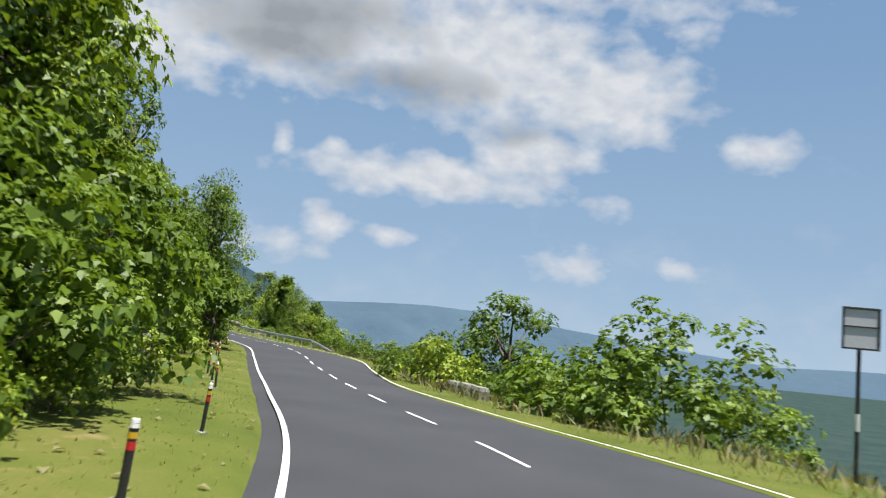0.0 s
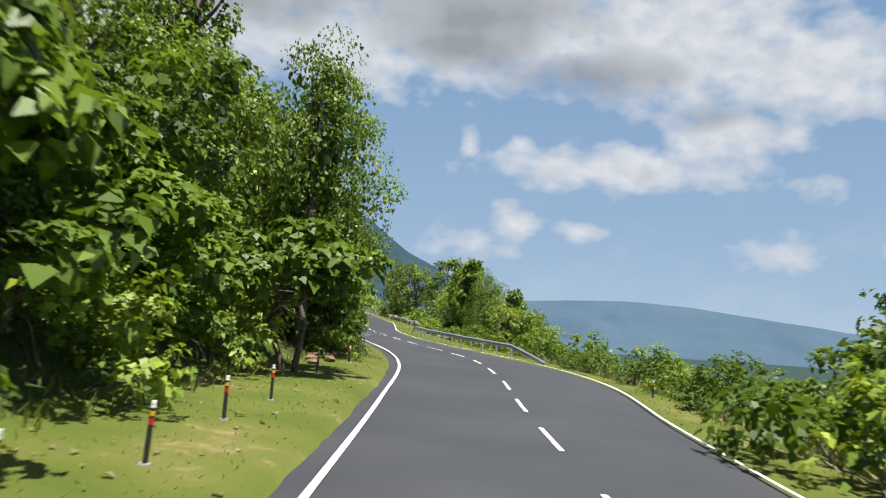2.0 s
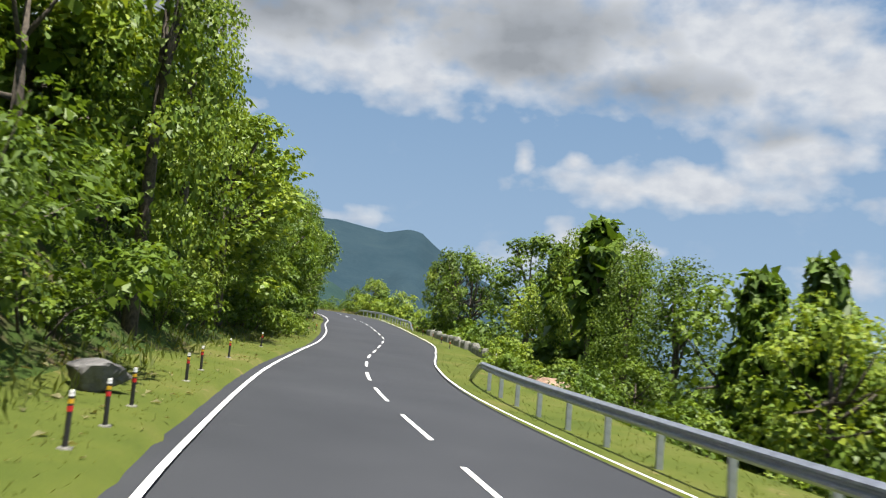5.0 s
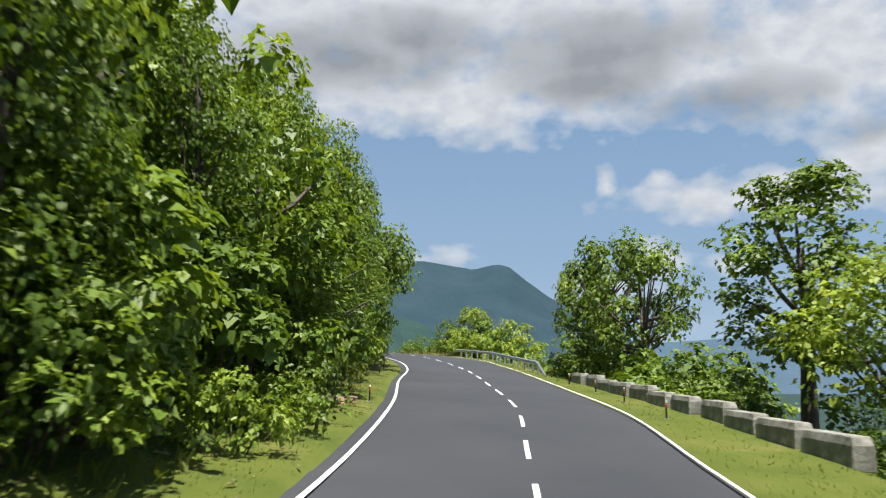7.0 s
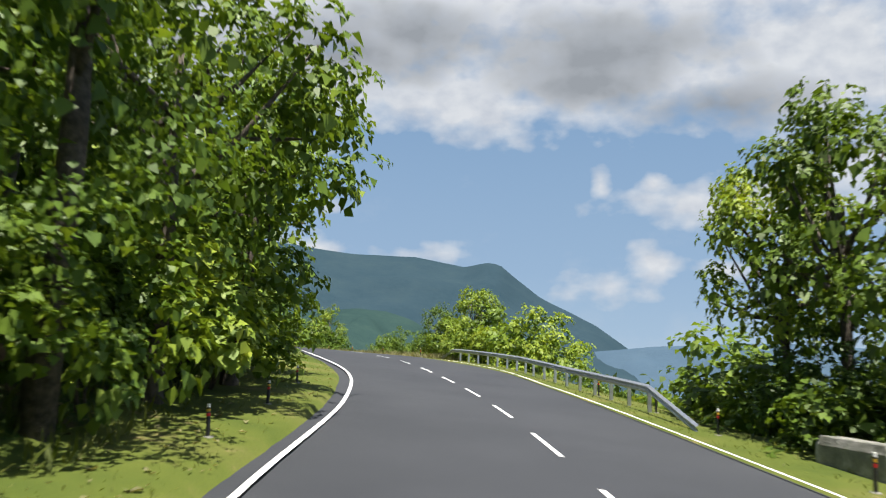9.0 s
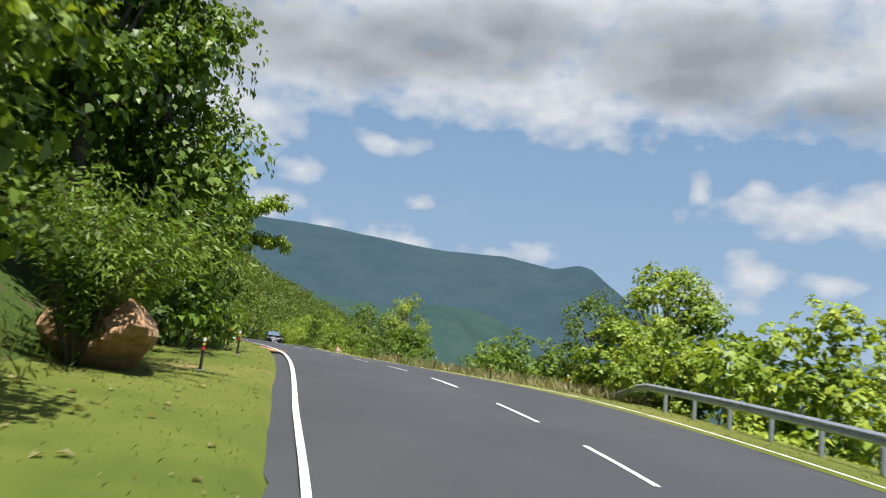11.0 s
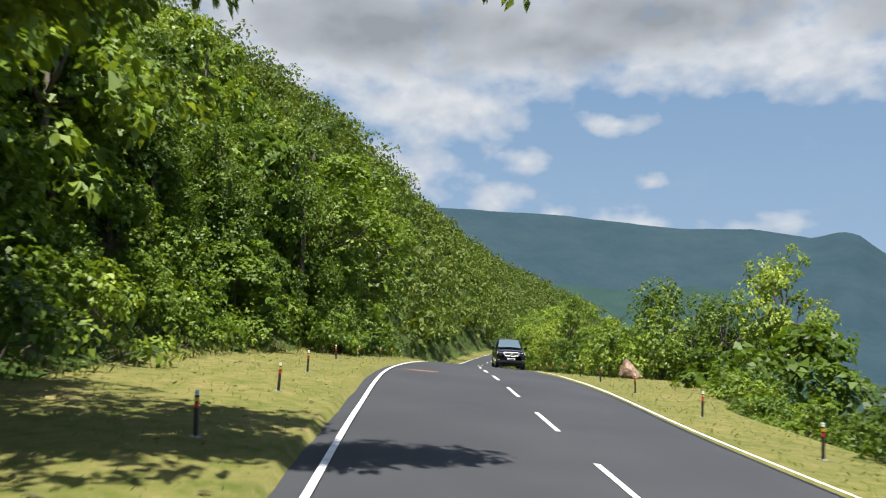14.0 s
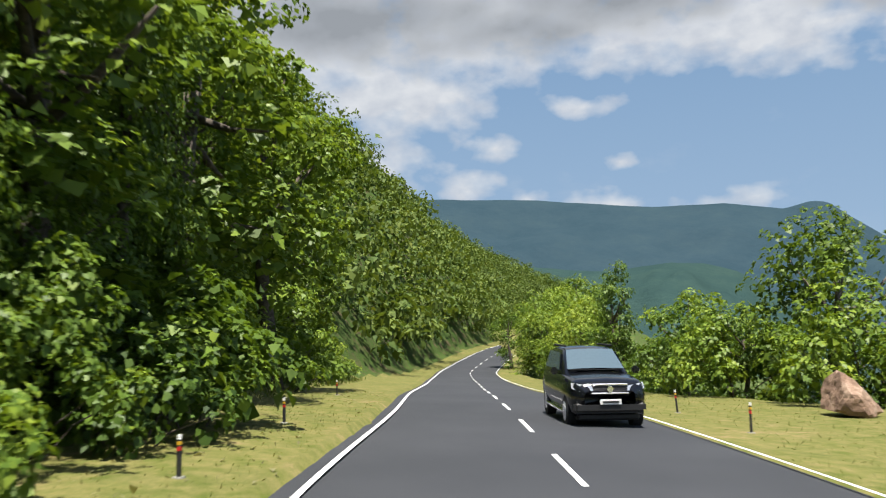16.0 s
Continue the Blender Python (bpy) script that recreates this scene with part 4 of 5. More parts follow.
# undergrowth and light sprays before the trunks
for kind, s, o, top, wide in (("biglight", 127, -5.0, 7.6, 0.52), ("feather", 125.5, -5.0, 5.6, 1.0), ("biglight", 131.5, -5.2, 8.6, 0.5), ("feather", 129.5, -5.2, 6.4, 1.0), ("big", 137, -6.4, 6.0, 0.5), ("big", 143, -6.2, 6.2, 0.5), ("biglight", 121, -5.0, 7.0, 0.55), ("biglight", 116, -5.4, 7.4, 0.55),
                              ("big", 149, 12.0, 2.6, 0.8), ("big", 153.5, 12.0, 2.8, 0.8), ("big", 27, 11.2, 1.5, 0.9), ("big", 31, 10.4, 1.6, 0.9), ("bushlight", 34.8, 9.8, 1.5, 1.0), ("big", 22, 13.4, 1.6, 0.9), ("tree", 133.5, 13.6, 8.8, 0.6), ("bush", 75.5, -3.8, 1.7, 0.7), ("bushlight", 77.8, -3.8, 1.5, 0.7), ("bush", 73, -3.7, 1.3, 0.8), ("bushdark", 71.2, -4.3, 2.6, 0.7), ("bush", 118.5, -3.5, 1.8, 0.8), ("bushlight", 121.5, -3.4, 1.6, 0.8), ("bush", 124.5, -3.6, 2.0, 0.8), ("feather", 128, -4.4, 4.8, 1.1), ("feather", 131, -4.5, 5.0, 1.0), ("biglight", 60, -4.0, 4.4, 0.5), ("biglight", 62.6, -4.1, 4.0, 0.5), ("bush", 58.5, -3.6, 1.6, 0.9), ("bushdark", 60.5, -3.4, 1.5, 0.9), ("bush", 62.3, -3.3, 1.4, 0.9), ("dry", 63.6, -3.0, 0.9, 1.0), ("bush", 66, -4.0, 1.9, 0.9), ("bush", 68.3, -3.8, 1.6, 0.9), ("bushlight", 70.8, -4.1, 1.5, 0.8), ("bush", 73.5, -3.5, 2.0, 0.8), ("big", 67.5, -6.4, 5.4, 0.6), ("big", 71.5, -5.8, 5.2, 0.6), ("bushdark", 77, -5.2, 3.0, 0.7), ("big", 64.5, -5.8, 8.5, 0.5), ("biglight", 60, -5.4, 9.5, 0.5), ("biglight", 40.5, -7.2, 8.5, 0.6), ("biglight", 46, -6.8, 7.5, 0.6), ("bushdark", 148, -3.8, 3.4, 0.7), ("big", 151.5, -3.9, 4.8, 0.6), ("big", 155, -3.4, 4.6, 0.6), ("big", 159.5, -3.6, 4.4, 0.65), ("bushdark", 163.5, -3.8, 3.4, 0.8), ("big", 167, -4.6, 4.6, 0.7),
                              ("big", 210.5, -7.0, 4.6, 0.75), ("bush", 207.5, -6.4, 2.6, 1.0), ("big", 215.5, -9.2, 5.2, 0.75), ("bushlight", 212.6, -6.9, 2.4, 0.9), ("big", 222, -9.0, 5.0, 0.8), ("biglight", 219, -9.6, 5.6, 0.8), ("big", 224.5, -9.2, 5.4, 0.8), ("big", 254, -7.0, 5.4, 0.8), ("biglight", 251, -7.8, 4.6, 0.9), ("dark", 72, -14.5, 24.5, 0.5), ("dark", 65, -11.5, 21, 0.42), ("tree", 47, -9.5, 10.5, 0.9), ("dark", 39, -9.2, 9.6, 0.9), ("tree", 33.5, -9.2, 9.0, 0.9), ("dark", 55, -9.5, 12, 0.8), ("vinelight", 252.5, -7.4, 12, 0.8), ("tree", 256.5, -7.0, 11.5, 0.75), ("vinelight", 260.4, -6.6, 12.5, 0.6), ("bushdark", 257, -4.8, 3.0, 0.8), ("bushdark", 250.4, -5.3, 2.4, 0.9), ("big", 253.6, -5.6, 3.6, 0.8), ("bushdark", 255.6, -4.7, 2.5, 0.9), ("bush", 258.4, -4.5, 2.6, 0.85), ("bush", 10, -4.7, 1.5, 0.9), ("bushdark", 12.6, -4.3, 1.4, 0.85), ("biglight", 15.5, -5.2, 3.4, 0.8), ("bushlight", 18.4, -4.7, 2.2, 0.85), ("bushdark", 8, -4.9, 1.2, 1.0), ("bushdark", 187, -4.7, 2.6, 0.9), ("bushdark", 190, -4.5, 2.8, 0.8), ("bushdark", 193.6, -4.4, 2.8, 0.8), ("bushdark", 197, -4.4, 2.4, 0.8)):
    plant_to(kind, s, o, top, None, wide)
for s in (49, 53, 57.5, 62, 66.5, 71, 75, 79.5):
    plant_to("big", s, verge(VERGE_R, s) + 1.7 + 0.9 * math.sin(s * 2.1), 1.75 + 0.45 * math.sin(s * 1.3), None, 1.1)
for s, o in ((151, 12.6), (154.5, 13.6), (148, 13.6), (144, 13.8), (157.5, 13.4), (141, 13.2)):
    plant_to("bush" if int(s) % 2 else "bushdark", s, o, 1.7, None, 1.2)
# the valley side: single trees, then the scrub between them
for kind, s, o, top, wide in (("dark", 49, 14.6, 5.2, 0.95), ("big", 25.0, 12.6, 4.1, 1.1), ("bushdark", 29.5, 11.0, 2.6, 1.15), ("bushlight", 43.5, 7.8, 2.7, 0.95), ("bush", 40.5, 8.2, 2.3, 0.95), ("pillar", 92.3, 11.7, 4.7, 0.7), ("big", 88.5, 11.8, 2.8, 0.8),
                              ("vine", 117.5, 12.4, 7.9, 0.62), ("pillar", 113, 12.4, 7.6, 0.9), ("vinelight", 110.5, 13, 6.4, 0.85), ("vine", 107, 11.8, 5.6, 0.7), ("vine", 104, 12.8, 5.2, 1.0), ("tree", 99, 12.8, 4.2, 1.0), ("vine", 123, 13.4, 6.8, 0.8), ("pillar", 120, 12.6, 7.2, 0.9), ("tree", 129, 14, 5.6, 1.0), ("vine", 126, 13, 5.8, 0.8), ("dark", 95, 13.6, 2.9, 1.1), ("vine", 92.6, 12.6, 2.9, 1.1), ("pillar", 98, 13.0, 4.6, 0.8),
                              ("open", 153.7, 12.6, 8.6, 0.78), ("open", 156, 12.0, 7.4, 0.7), ("open", 149, 13.2, 8.6, 0.8), ("bushlight", 161, 13.6, 2.4, 0.9), ("open", 255.9, 19, 7.6, 0.72), ("tree", 277.9, 18.8, 8.3, 0.95), ("big", 272, 17, 4.8, 0.9), ("big", 281, 15.5, 4.6, 0.9), ("big", 287, 14.5, 4.4, 0.9),
                              ("dark", 303.6, 15.2, 9.2, 0.42), ("dark", 292, 17, 6.0, 1.0), ("tree", 312, 14.4, 6.6, 0.9), ("tree", 268, 20, 5.6, 1.0), ("bushlight", 250, 16, 3, 1.0), ("dark", 322, 15, 7.0, 1.0), ("tree", 334, 14, 7.0, 1.0), ("dark", 345, 12, 7.0, 1.0), ("dark", 352, 17, 9.5, 0.9), ("tree", 360, 20, 10, 0.9), ("dark", 371, 24, 10.5, 0.9), ("tree", 340, 16.5, 8.6, 0.9), ("dark", 328, 17.5, 8.0, 0.9), ("tree", 384, 27, 12, 0.9), ("dark", 398, 31, 13, 0.9), ("big", 206, 12.6, 2.4, 0.9), ("big", 194.5, 13.4, 3.2, 0.8), ("open", 199, 16.5, 5.6, 0.8), ("big", 210, 12.2, 1.8, 0.9), ("bush", 192, 15.5, 3.0, 1.0), ("big", 197, 17, 4.2, 0.9), ("big", 203, 16.5, 2.4, 0.9), ("big", 189, 17.5, 3.6, 0.9), ("big", 212, 14, 1.4, 0.9), ("bush", 203, 14, 1.8, 1.0), ("big", 197.5, 13.2, 3.0, 0.75), ("tree", 200.5, 13.6, 4.4, 0.8)):
    plant_to(kind, s, o, top, None, wide)
scatter(["bush", "bushlight", "bushdark", "dry"], 28, 76, 0.6, 2.6, 26, (0.55, 0.8, RIGHT_SIDE), 110)
scatter(["bush", "bushlight", "bushdark", "bush"], 12, 80, 3, 7, 20, (0.8, 1.25, RIGHT_SIDE), 111)
scatter(["tree", "dark", "young", "bush"], 78, 130, 3, 7, 12, (0.4, 0.58, RIGHT_SIDE), 112)
scatter(["bush", "bushlight", "bushdark"], 78, 130, 0.6, 3, 22, (0.5, 0.8, RIGHT_SIDE), 113)
scatter(["bush", "bushlight", "bushdark"], 130, 200, 2.2, 5, 20, (0.6, 0.95, RIGHT_SIDE), 116)
scatter(["bush", "dry", "bushdark", "bushlight"], 200, 250, 0.5, 5, 34, (0.5, 0.85, RIGHT_SIDE), 114)
scatter(["dark", "bush", "dark", "bushdark", "tree"], 262, 345, 1.5, 7, 28, (0.6, 0.9, RIGHT_SIDE), 115)
for ps in KINDS.values():
    for p in ps:
        for o in [*p.children_recursive, p]:
            bpy.data.objects.remove(o)


def overhang_tree(s, o):
    """The tree that leans over the road, with two long leafy limbs."""
    rng = R(7)
    at = ground(s, o)
    ob = empty("tree", Matrix.Translation(at), "spreading tree with long leafy limbs reaching over the road", "tree")

    def rel(s2, o2, up):
        return on_road(s2, o2, up) - at
    fork = rel(s + 0.2, o + 0.3, 4.6)
    top = rel(s + 0.6, o + 0.8, 8.4)
    runs = [([Vector((0, 0, -0.4)), Vector((0.05, 0.1, 0.4)), Vector((0.1, 0.2, 0)) + fork * 0.5, fork, top], [0.22, 0.17, 0.145, 0.12, 0.05])]
    limbs = [(fork + Vector((0, 0, 2.2)), rel(220.6, -2.6, 8.6), rel(221.2, 0.0, 9.8)), (fork + Vector((0, 0, 0.4)), rel(221.4, -2.4, 7.6), rel(222.1, 0.8, 6.9)),
             (fork, rel(216.5, -4.5, 6.2), rel(214.5, -3.6, 7.0)), (fork, rel(223.5, -7.5, 7.0), rel(226, -7, 7.8)), (top, rel(217.5, -7.5, 9.2), rel(215.5, -8.5, 9.6)), (fork + Vector((0, 0, 1.5)), rel(222, -3.8, 7.8), rel(224, -2.2, 8.2))]
    at_, ax, ln = [], [], []
    for a, b, c in limbs:
        pts = [a * (1 - u) ** 2 + b * 2 * u * (1 - u) + c * u * u for u in np.linspace(0, 1, 6)]
        runs.append((pts, [0.09 - 0.075 * u for u in np.linspace(0, 1, 6)]))
        for k in range(64):
            u = rng.uniform(0.12, 1.0)
            p = a * (1 - u) ** 2 + b * 2 * u * (1 - u) + c * u * u
            w = 0.75 * (1.15 - u * 0.8)
            q = np.array(p) + rng.normal(0, 1, 3) * np.array((w, w, w * 0.45))
            n = 42
            at_.append(q + ball_points(rng, n, 0.2) * np.array((0.5, 0.5, 0.3)))
            v = rng.normal(0, 0.6, (n, 3))
            v[:, 2] -= 0.35
            ax.append(v)
            ln.append(0.26 * (0.6 + 0.8 * rng.random(n)))
    cen = [np.array(top) + rng.normal(0, 1, 3) * np.array((1.7, 1.7, 1.2)) for _ in range(40)] + [np.array(fork) + rng.normal(0, 1, 3) * np.array((1.6, 1.6, 0.9)) + np.array((-0.6, -0.6, 1.2)) for _ in range(40)]
    a2, x2, l2, w2, _ = lump_leaves(rng, cen, [0.8] * len(cen), 95, 0.26, 0.45)
    ln = np.concatenate(ln)
    part("trunk", tubes_mesh("trunk", runs, BARK, 7), None, ob)
    part("crown", leaf_mesh("crown", np.vstack((np.vstack(at_), a2)), np.vstack((np.vstack(ax), x2)), np.concatenate((ln, l2)), np.concatenate((ln * 0.45, w2)), LEAF_GREEN, rng), None, ob)


overhang_tree(219.6, -6.4)


def brush(s, o, size, seed):
    """A heap of bare fallen branches, arching and crossed."""
    rng = R(seed)
    ob = empty("brushwood", Matrix.Translation(ground(s, o)), "tangled heap of dry bare branches on the bank", "branches", "brushwood")
    for k in range(16):
        a, reach, h = rng.uniform(0, 6.283), size * rng.uniform(0.5, 1.2), size * rng.uniform(0.3, 1.0)
        root = Vector((rng.uniform(-0.5, 0.5), rng.uniform(-0.5, 0.5), -0.1))
        d = Vector((math.cos(a), math.sin(a), 0))
        pts = [root + d * reach * u + Vector((rng.normal(0, 0.05), rng.normal(0, 0.05), h * (2.2 * u - 1.5 * u * u))) for u in np.linspace(0, 1, 6)]
        runs = [(pts, [0.02, 0.017, 0.014, 0.011, 0.008, 0.004])]
        for q in range(5):
            p = pts[int(rng.integers(1, 5))]
            e = p + d * rng.uniform(0.2, 0.6) + Vector((rng.normal(0, 0.35), rng.normal(0, 0.35), rng.normal(0.05, 0.25)))
            runs.append(([p, p.lerp(e, 0.5) + Vector((0, 0, 0.05)), e], [0.009, 0.007, 0.003]))
        part("branch", tubes_mesh("branch", runs, DRY_WOOD, 4), None, ob)


for k, (s, o, size) in enumerate(((66.5, -4.4, 1.8), (68.8, -4.0, 1.5), (70.6, -4.4, 1.7), (64.2, -4.9, 1.8), (128.5, -4.9, 1.4))):
    brush(s, o, size, 400 + k)


def dead_branch(s, o, up, reach):
    """A bare pale branch that pokes out of the creeper, forked at its end."""
    rng = R(55)
    a, b = on_road(s, o, up), on_road(s - 1.2, o + reach, up + 0.7)
    at = ground(s, o)
    ob = empty("branch", Matrix.Translation(at), "bare pale dead branch poking out of the creeper", "branch")
    a, b = a - at, b - at
    foot = Vector((0, 0, -0.2))
    mid = a.lerp(b, 0.5) + Vector((0, 0, -0.12))
    part("limb", tubes_mesh("limb", [([foot, foot.lerp(a, 0.6), a, mid, b], [0.05, 0.04, 0.028, 0.02, 0.008])], DRY_WOOD, 5), None, ob)
    for k in range(4):
        p = mid.lerp(b, 0.25 * k)
        q = p + (b - a) * rng.uniform(0.25, 0.4) + Vector((rng.normal(0, 0.12), rng.normal(0, 0.12), rng.normal(-0.1, 0.15)))
        part("twig", tubes_mesh("twig", [([p, p.lerp(q, 0.5) + Vector((0, 0, 0.04)), q], [0.012, 0.009, 0.004])], DRY_WOOD, 4), None, ob)


dead_branch(189.3, -4.9, 3.4, 1.5)


# ---- marker posts ----
def ring(bm_r0, bm_r1, z0, z1, sides=12):
    bm = bmesh.new()
    bmesh.ops.create_cone(bm, cap_ends=True, segments=sides, radius1=bm_r0, radius2=bm_r1, depth=z1 - z0)
    bmesh.ops.translate(bm, verts=bm.verts[:], vec=(0, 0, (z0 + z1) / 2))
    return bm


def marker_post():
    ob = empty("marker_post", Matrix.Identity(4), "black round marker post with white, yellow and red bands", "post", "road marker posts")
    part("shaft", ring(0.058, 0.055, -0.3, 0.97), POST_BLACK, ob)
    part("footing", ring(0.19, 0.15, -0.1, 0.03, 9), CONCRETE, ob, "rough pale concrete footing")
    part("cap", ring(0.06, 0.05, 0.91, 1.02), POST_WHITE, ob, "white painted cap")
    part("band", ring(0.0585, 0.058, 0.78, 0.86), POST_YELLOW, ob, "yellow reflective band")
    part("band", ring(0.059, 0.0585, 0.64, 0.74), POST_RED, ob, "red reflective band")
    return ob


POSTS = ((7.6, -2.0), (12.5, -2.05), (21.8, -2.6), (24.3, -2.86), (27.3, -3.18), (35.1, -3.5), (37.7, -3.25), (41.5, -3.43), (44.7, -3.35), (51.6, -3.4), (57.0, -2.9), (83.1, -2.98), (84.7, -3.05), (86.6, -3.24), (90.9, -3.31), (93.5, -3.5), (98.4, -3.6),
         (106, -3.5), (122.4, -2.8), (131.2, -2.45), (139.2, -3.0), (147.9, -2.02), (152.9, -1.6), (158.9, -1.3), (182.6, -3.0), (188.9, -2.65), (195.2, -3.04))
POSTS_2 = ((204, -3.06), (210, -3.1), (217, -3.2), (222.8, -3.17), (229.3, -3.42), (234.8, -3.75), (243.5, -4.1), (248.6, -3.7), (252.9, -3.05), (259.6, -2.87), (270.6, -2.9))
POSTS_R = ((35, 6.7), (56.1, 7.7), (65, 9.5), (130.5, 7.2), (136.7, 7.75), (142, 8.16), (147.3, 8.3), (153.9, 9.05), (159, 9.6), (164.5, 9.7), (196.1, 10.3), (202, 9.05), (208, 8.1), (213.0, 7.3), (216.6, 6.5), (227.0, 7.2), (233.2, 7.0), (240.2, 6.95), (248.4, 7.4), (254.4, 7.55), (260.9, 7.66), (267, 7.95), (273.4, 8.4), (279.8, 8.7), (286, 9.0))
LEFT_TALL = ((8, 12.5, 22, 45, 57, 80, 87, 125, 140, 160, 186, 195, 235, 255), (0.74, 1.0, 0.92, 0.92, 0.8, 0.88, 0.77, 0.74, 0.64, 0.66, 0.9, 0.82, 0.82, 0.7))
RIGHT_TALL = ((60, 130, 150, 196, 204, 216, 280), (0.82, 0.77, 0.84, 0.98, 0.93, 0.9, 0.95))
post = marker_post()
rng = R(12)
for k, (s, o) in enumerate(POSTS + POSTS_2 + POSTS_R):
    tip = rng.normal(0, 2.0, 2)
    m = Matrix.Translation(ground(s, o)) @ pose(0, 0, 0, tip[0], tip[1] + (2.0 if o < 0 and s < 60 else 0), heading(s) + rng.uniform(-20, 20)) @ Matrix.Diagonal((0.74, 0.74, float(np.interp(s, *(LEFT_TALL if o < 0 else RIGHT_TALL))), 1))
    if k == 0:
        post.matrix_basis = m
    else:
        copy_thing(post, m)


# ---- steel crash barriers ----
def barrier(s_from, s_to, off, label):
    """A W-beam on posts, with both ends ramped to the ground. off: distance from the line of the plan, by s."""
    ob = empty("crash_barrier", Matrix.Identity(4), label, "guardrail", "crash barriers")
    prof = [(0.0, 0.0), (0.025, 0.025), (0.065, 0.05), (0.065, 0.085), (0.018, 0.115), (0.018, 0.14), (0.065, 0.17), (0.065, 0.205), (0.025, 0.24), (0.0, 0.265)]
    verts, faces = [], []
    ss = list(np.linspace(s_from, s_from + 4.4, 7)) + list(np.linspace(s_from + 5.4, s_to - 4, int((s_to - s_from) / 1.3))) + list(np.linspace(s_to - 3, s_to, 5))
    for s in ss:
        h = 0.68 * min(1.0, max(0.0, (s - s_from) / 4.4), max(0.05, (s_to - s) / 2.6)) - 0.12
        base = on_road(s, off(s), h)
        d = ref(s)[1]
        inward = Vector((-d[1], d[0], 0))
        row = [base + inward * x + Vector((0, 0, z)) for x, z in prof]
        verts += row + [p - inward * 0.006 for p in row]
    w = 2 * len(prof)
    half = len(prof)
    for j in range(len(ss) - 1):
        for i in range(half - 1):
            a, b = j * w + i, (j + 1) * w + i
            faces.append((a, a + 1, b + 1, b))
            faces.append((a + half, b + half, b + half + 1, a + half + 1))
        faces.append((j * w, (j + 1) * w, (j + 1) * w + half, j * w + half))
        faces.append((j * w + half - 1, j * w + w - 1, (j + 1) * w + w - 1, (j + 1) * w + half - 1))
    part("beam", mesh_from("beam", verts, faces, STEEL, False), None, ob, "dull galvanised steel W-beam")
    s = s_from + 4.6
    post_mesh = None
    while s < s_to - 2.4:
        if post_mesh is None:
            bm = bmesh.new()
            for sx_, sy_, ax_ in ((0.07, 0.008, 0.0), (0.008, 0.11, -0.035), (0.008, 0.11, 0.035)):
                b2 = box_bm(sx_ if ax_ == 0 else 0.008, sy_ if ax_ == 0 else 0.11, 1.1, (ax_, 0.055 if ax_ == 0 else 0.0, 0.2), 0)
                me = bpy.data.meshes.new("tmp")
                b2.to_mesh(me)
                b2.free()
                bm.from_mesh(me)
                bpy.data.meshes.remove(me)
            post_mesh = bpy.data.meshes.new("post")
            bm.to_mesh(post_mesh)
            bm.free()
            post_mesh.materials.append(STEEL)
        p = part("post", post_mesh, None, ob)
        p.matrix_basis = Matrix.Translation(on_road(s, off(s) + 0.09, 0.0)) @ pose(0, 0, 0, 0, 0, heading(s) + 90)
        s += 2.0
    return ob


barrier(72.3, 103.0, lambda s: line_right(s) + float(np.interp(s, (72, 76, 90, 103), (0.5, 0.45, 0.75, 1.0))), "long galvanised crash barrier beside the valley drop")
barrier(154.4, 195.4, lambda s: line_right(s) + float(np.interp(s, (154, 159, 175, 190, 195.4), (0.9, 1.1, 1.0, 2.2, 3.0))), "long galvanised crash barrier on the outer bend")


# ---- concrete parapet blocks ----
def block(length, height, depth, seed):
    bm = bmesh.new()
    bmesh.ops.create_cube(bm, size=1)
    bmesh.ops.subdivide_edges(bm, edges=bm.edges[:], cuts=3, use_grid_fill=True)
    for v in bm.verts:
        k = 0.78 if v.co.z > 0.3 else 1.0
        v.co = Vector((v.co.x * length * (0.93 if v.co.z > 0.3 else 1), v.co.y * depth * k, (v.co.z + 0.5) * height - 0.08))
        n = noise.noise_vector(v.co * 2.2 + Vector((seed * 7.1, 0, 0)))
        v.co += n * 0.014
    bmesh.ops.bevel(bm, geom=[e for e in bm.edges if e.calc_face_angle(0) > 0.9], offset=0.015, segments=1, affect="EDGES")
    return bm


def parapet(s, o, length, height, seed, label="weathered whitish concrete parapet block on the grass"):
    me = bpy.data.meshes.new("parapet_block")
    bm = block(length, height, 0.5, seed)
    bm.to_mesh(me)
    bm.free()
    me.materials.append(CONCRETE)
    ob = new("parapet_block", me)
    ob.matrix_basis = Matrix.Translation(ground(s, o)) @ pose(0, 0, 0, 0, 0, heading(s) + 90 + 3 * math.sin(seed))
    tagged(ob, label, "concrete block", "parapet blocks")


for k in range(11):
    parapet(122.8 + 2.65 * k, 8.6 + 0.09 * k + (0.15 if k % 3 == 0 else 0), 2.25, 0.72 - 0.05 * (k % 3), k + 1.0)
for k in range(3):
    parapet(33.6 + 2.0 * k, 8.1, 1.6, 0.62, k + 30.0, "weathered concrete parapet block half hidden by bushes")
parapet(33.0, -6.0, 1.0, 0.85, 41.0, "weathered black and white banded concrete block")
parapet(34.4, -6.2, 0.8, 0.9, 42.0, "weathered black and white banded concrete block")


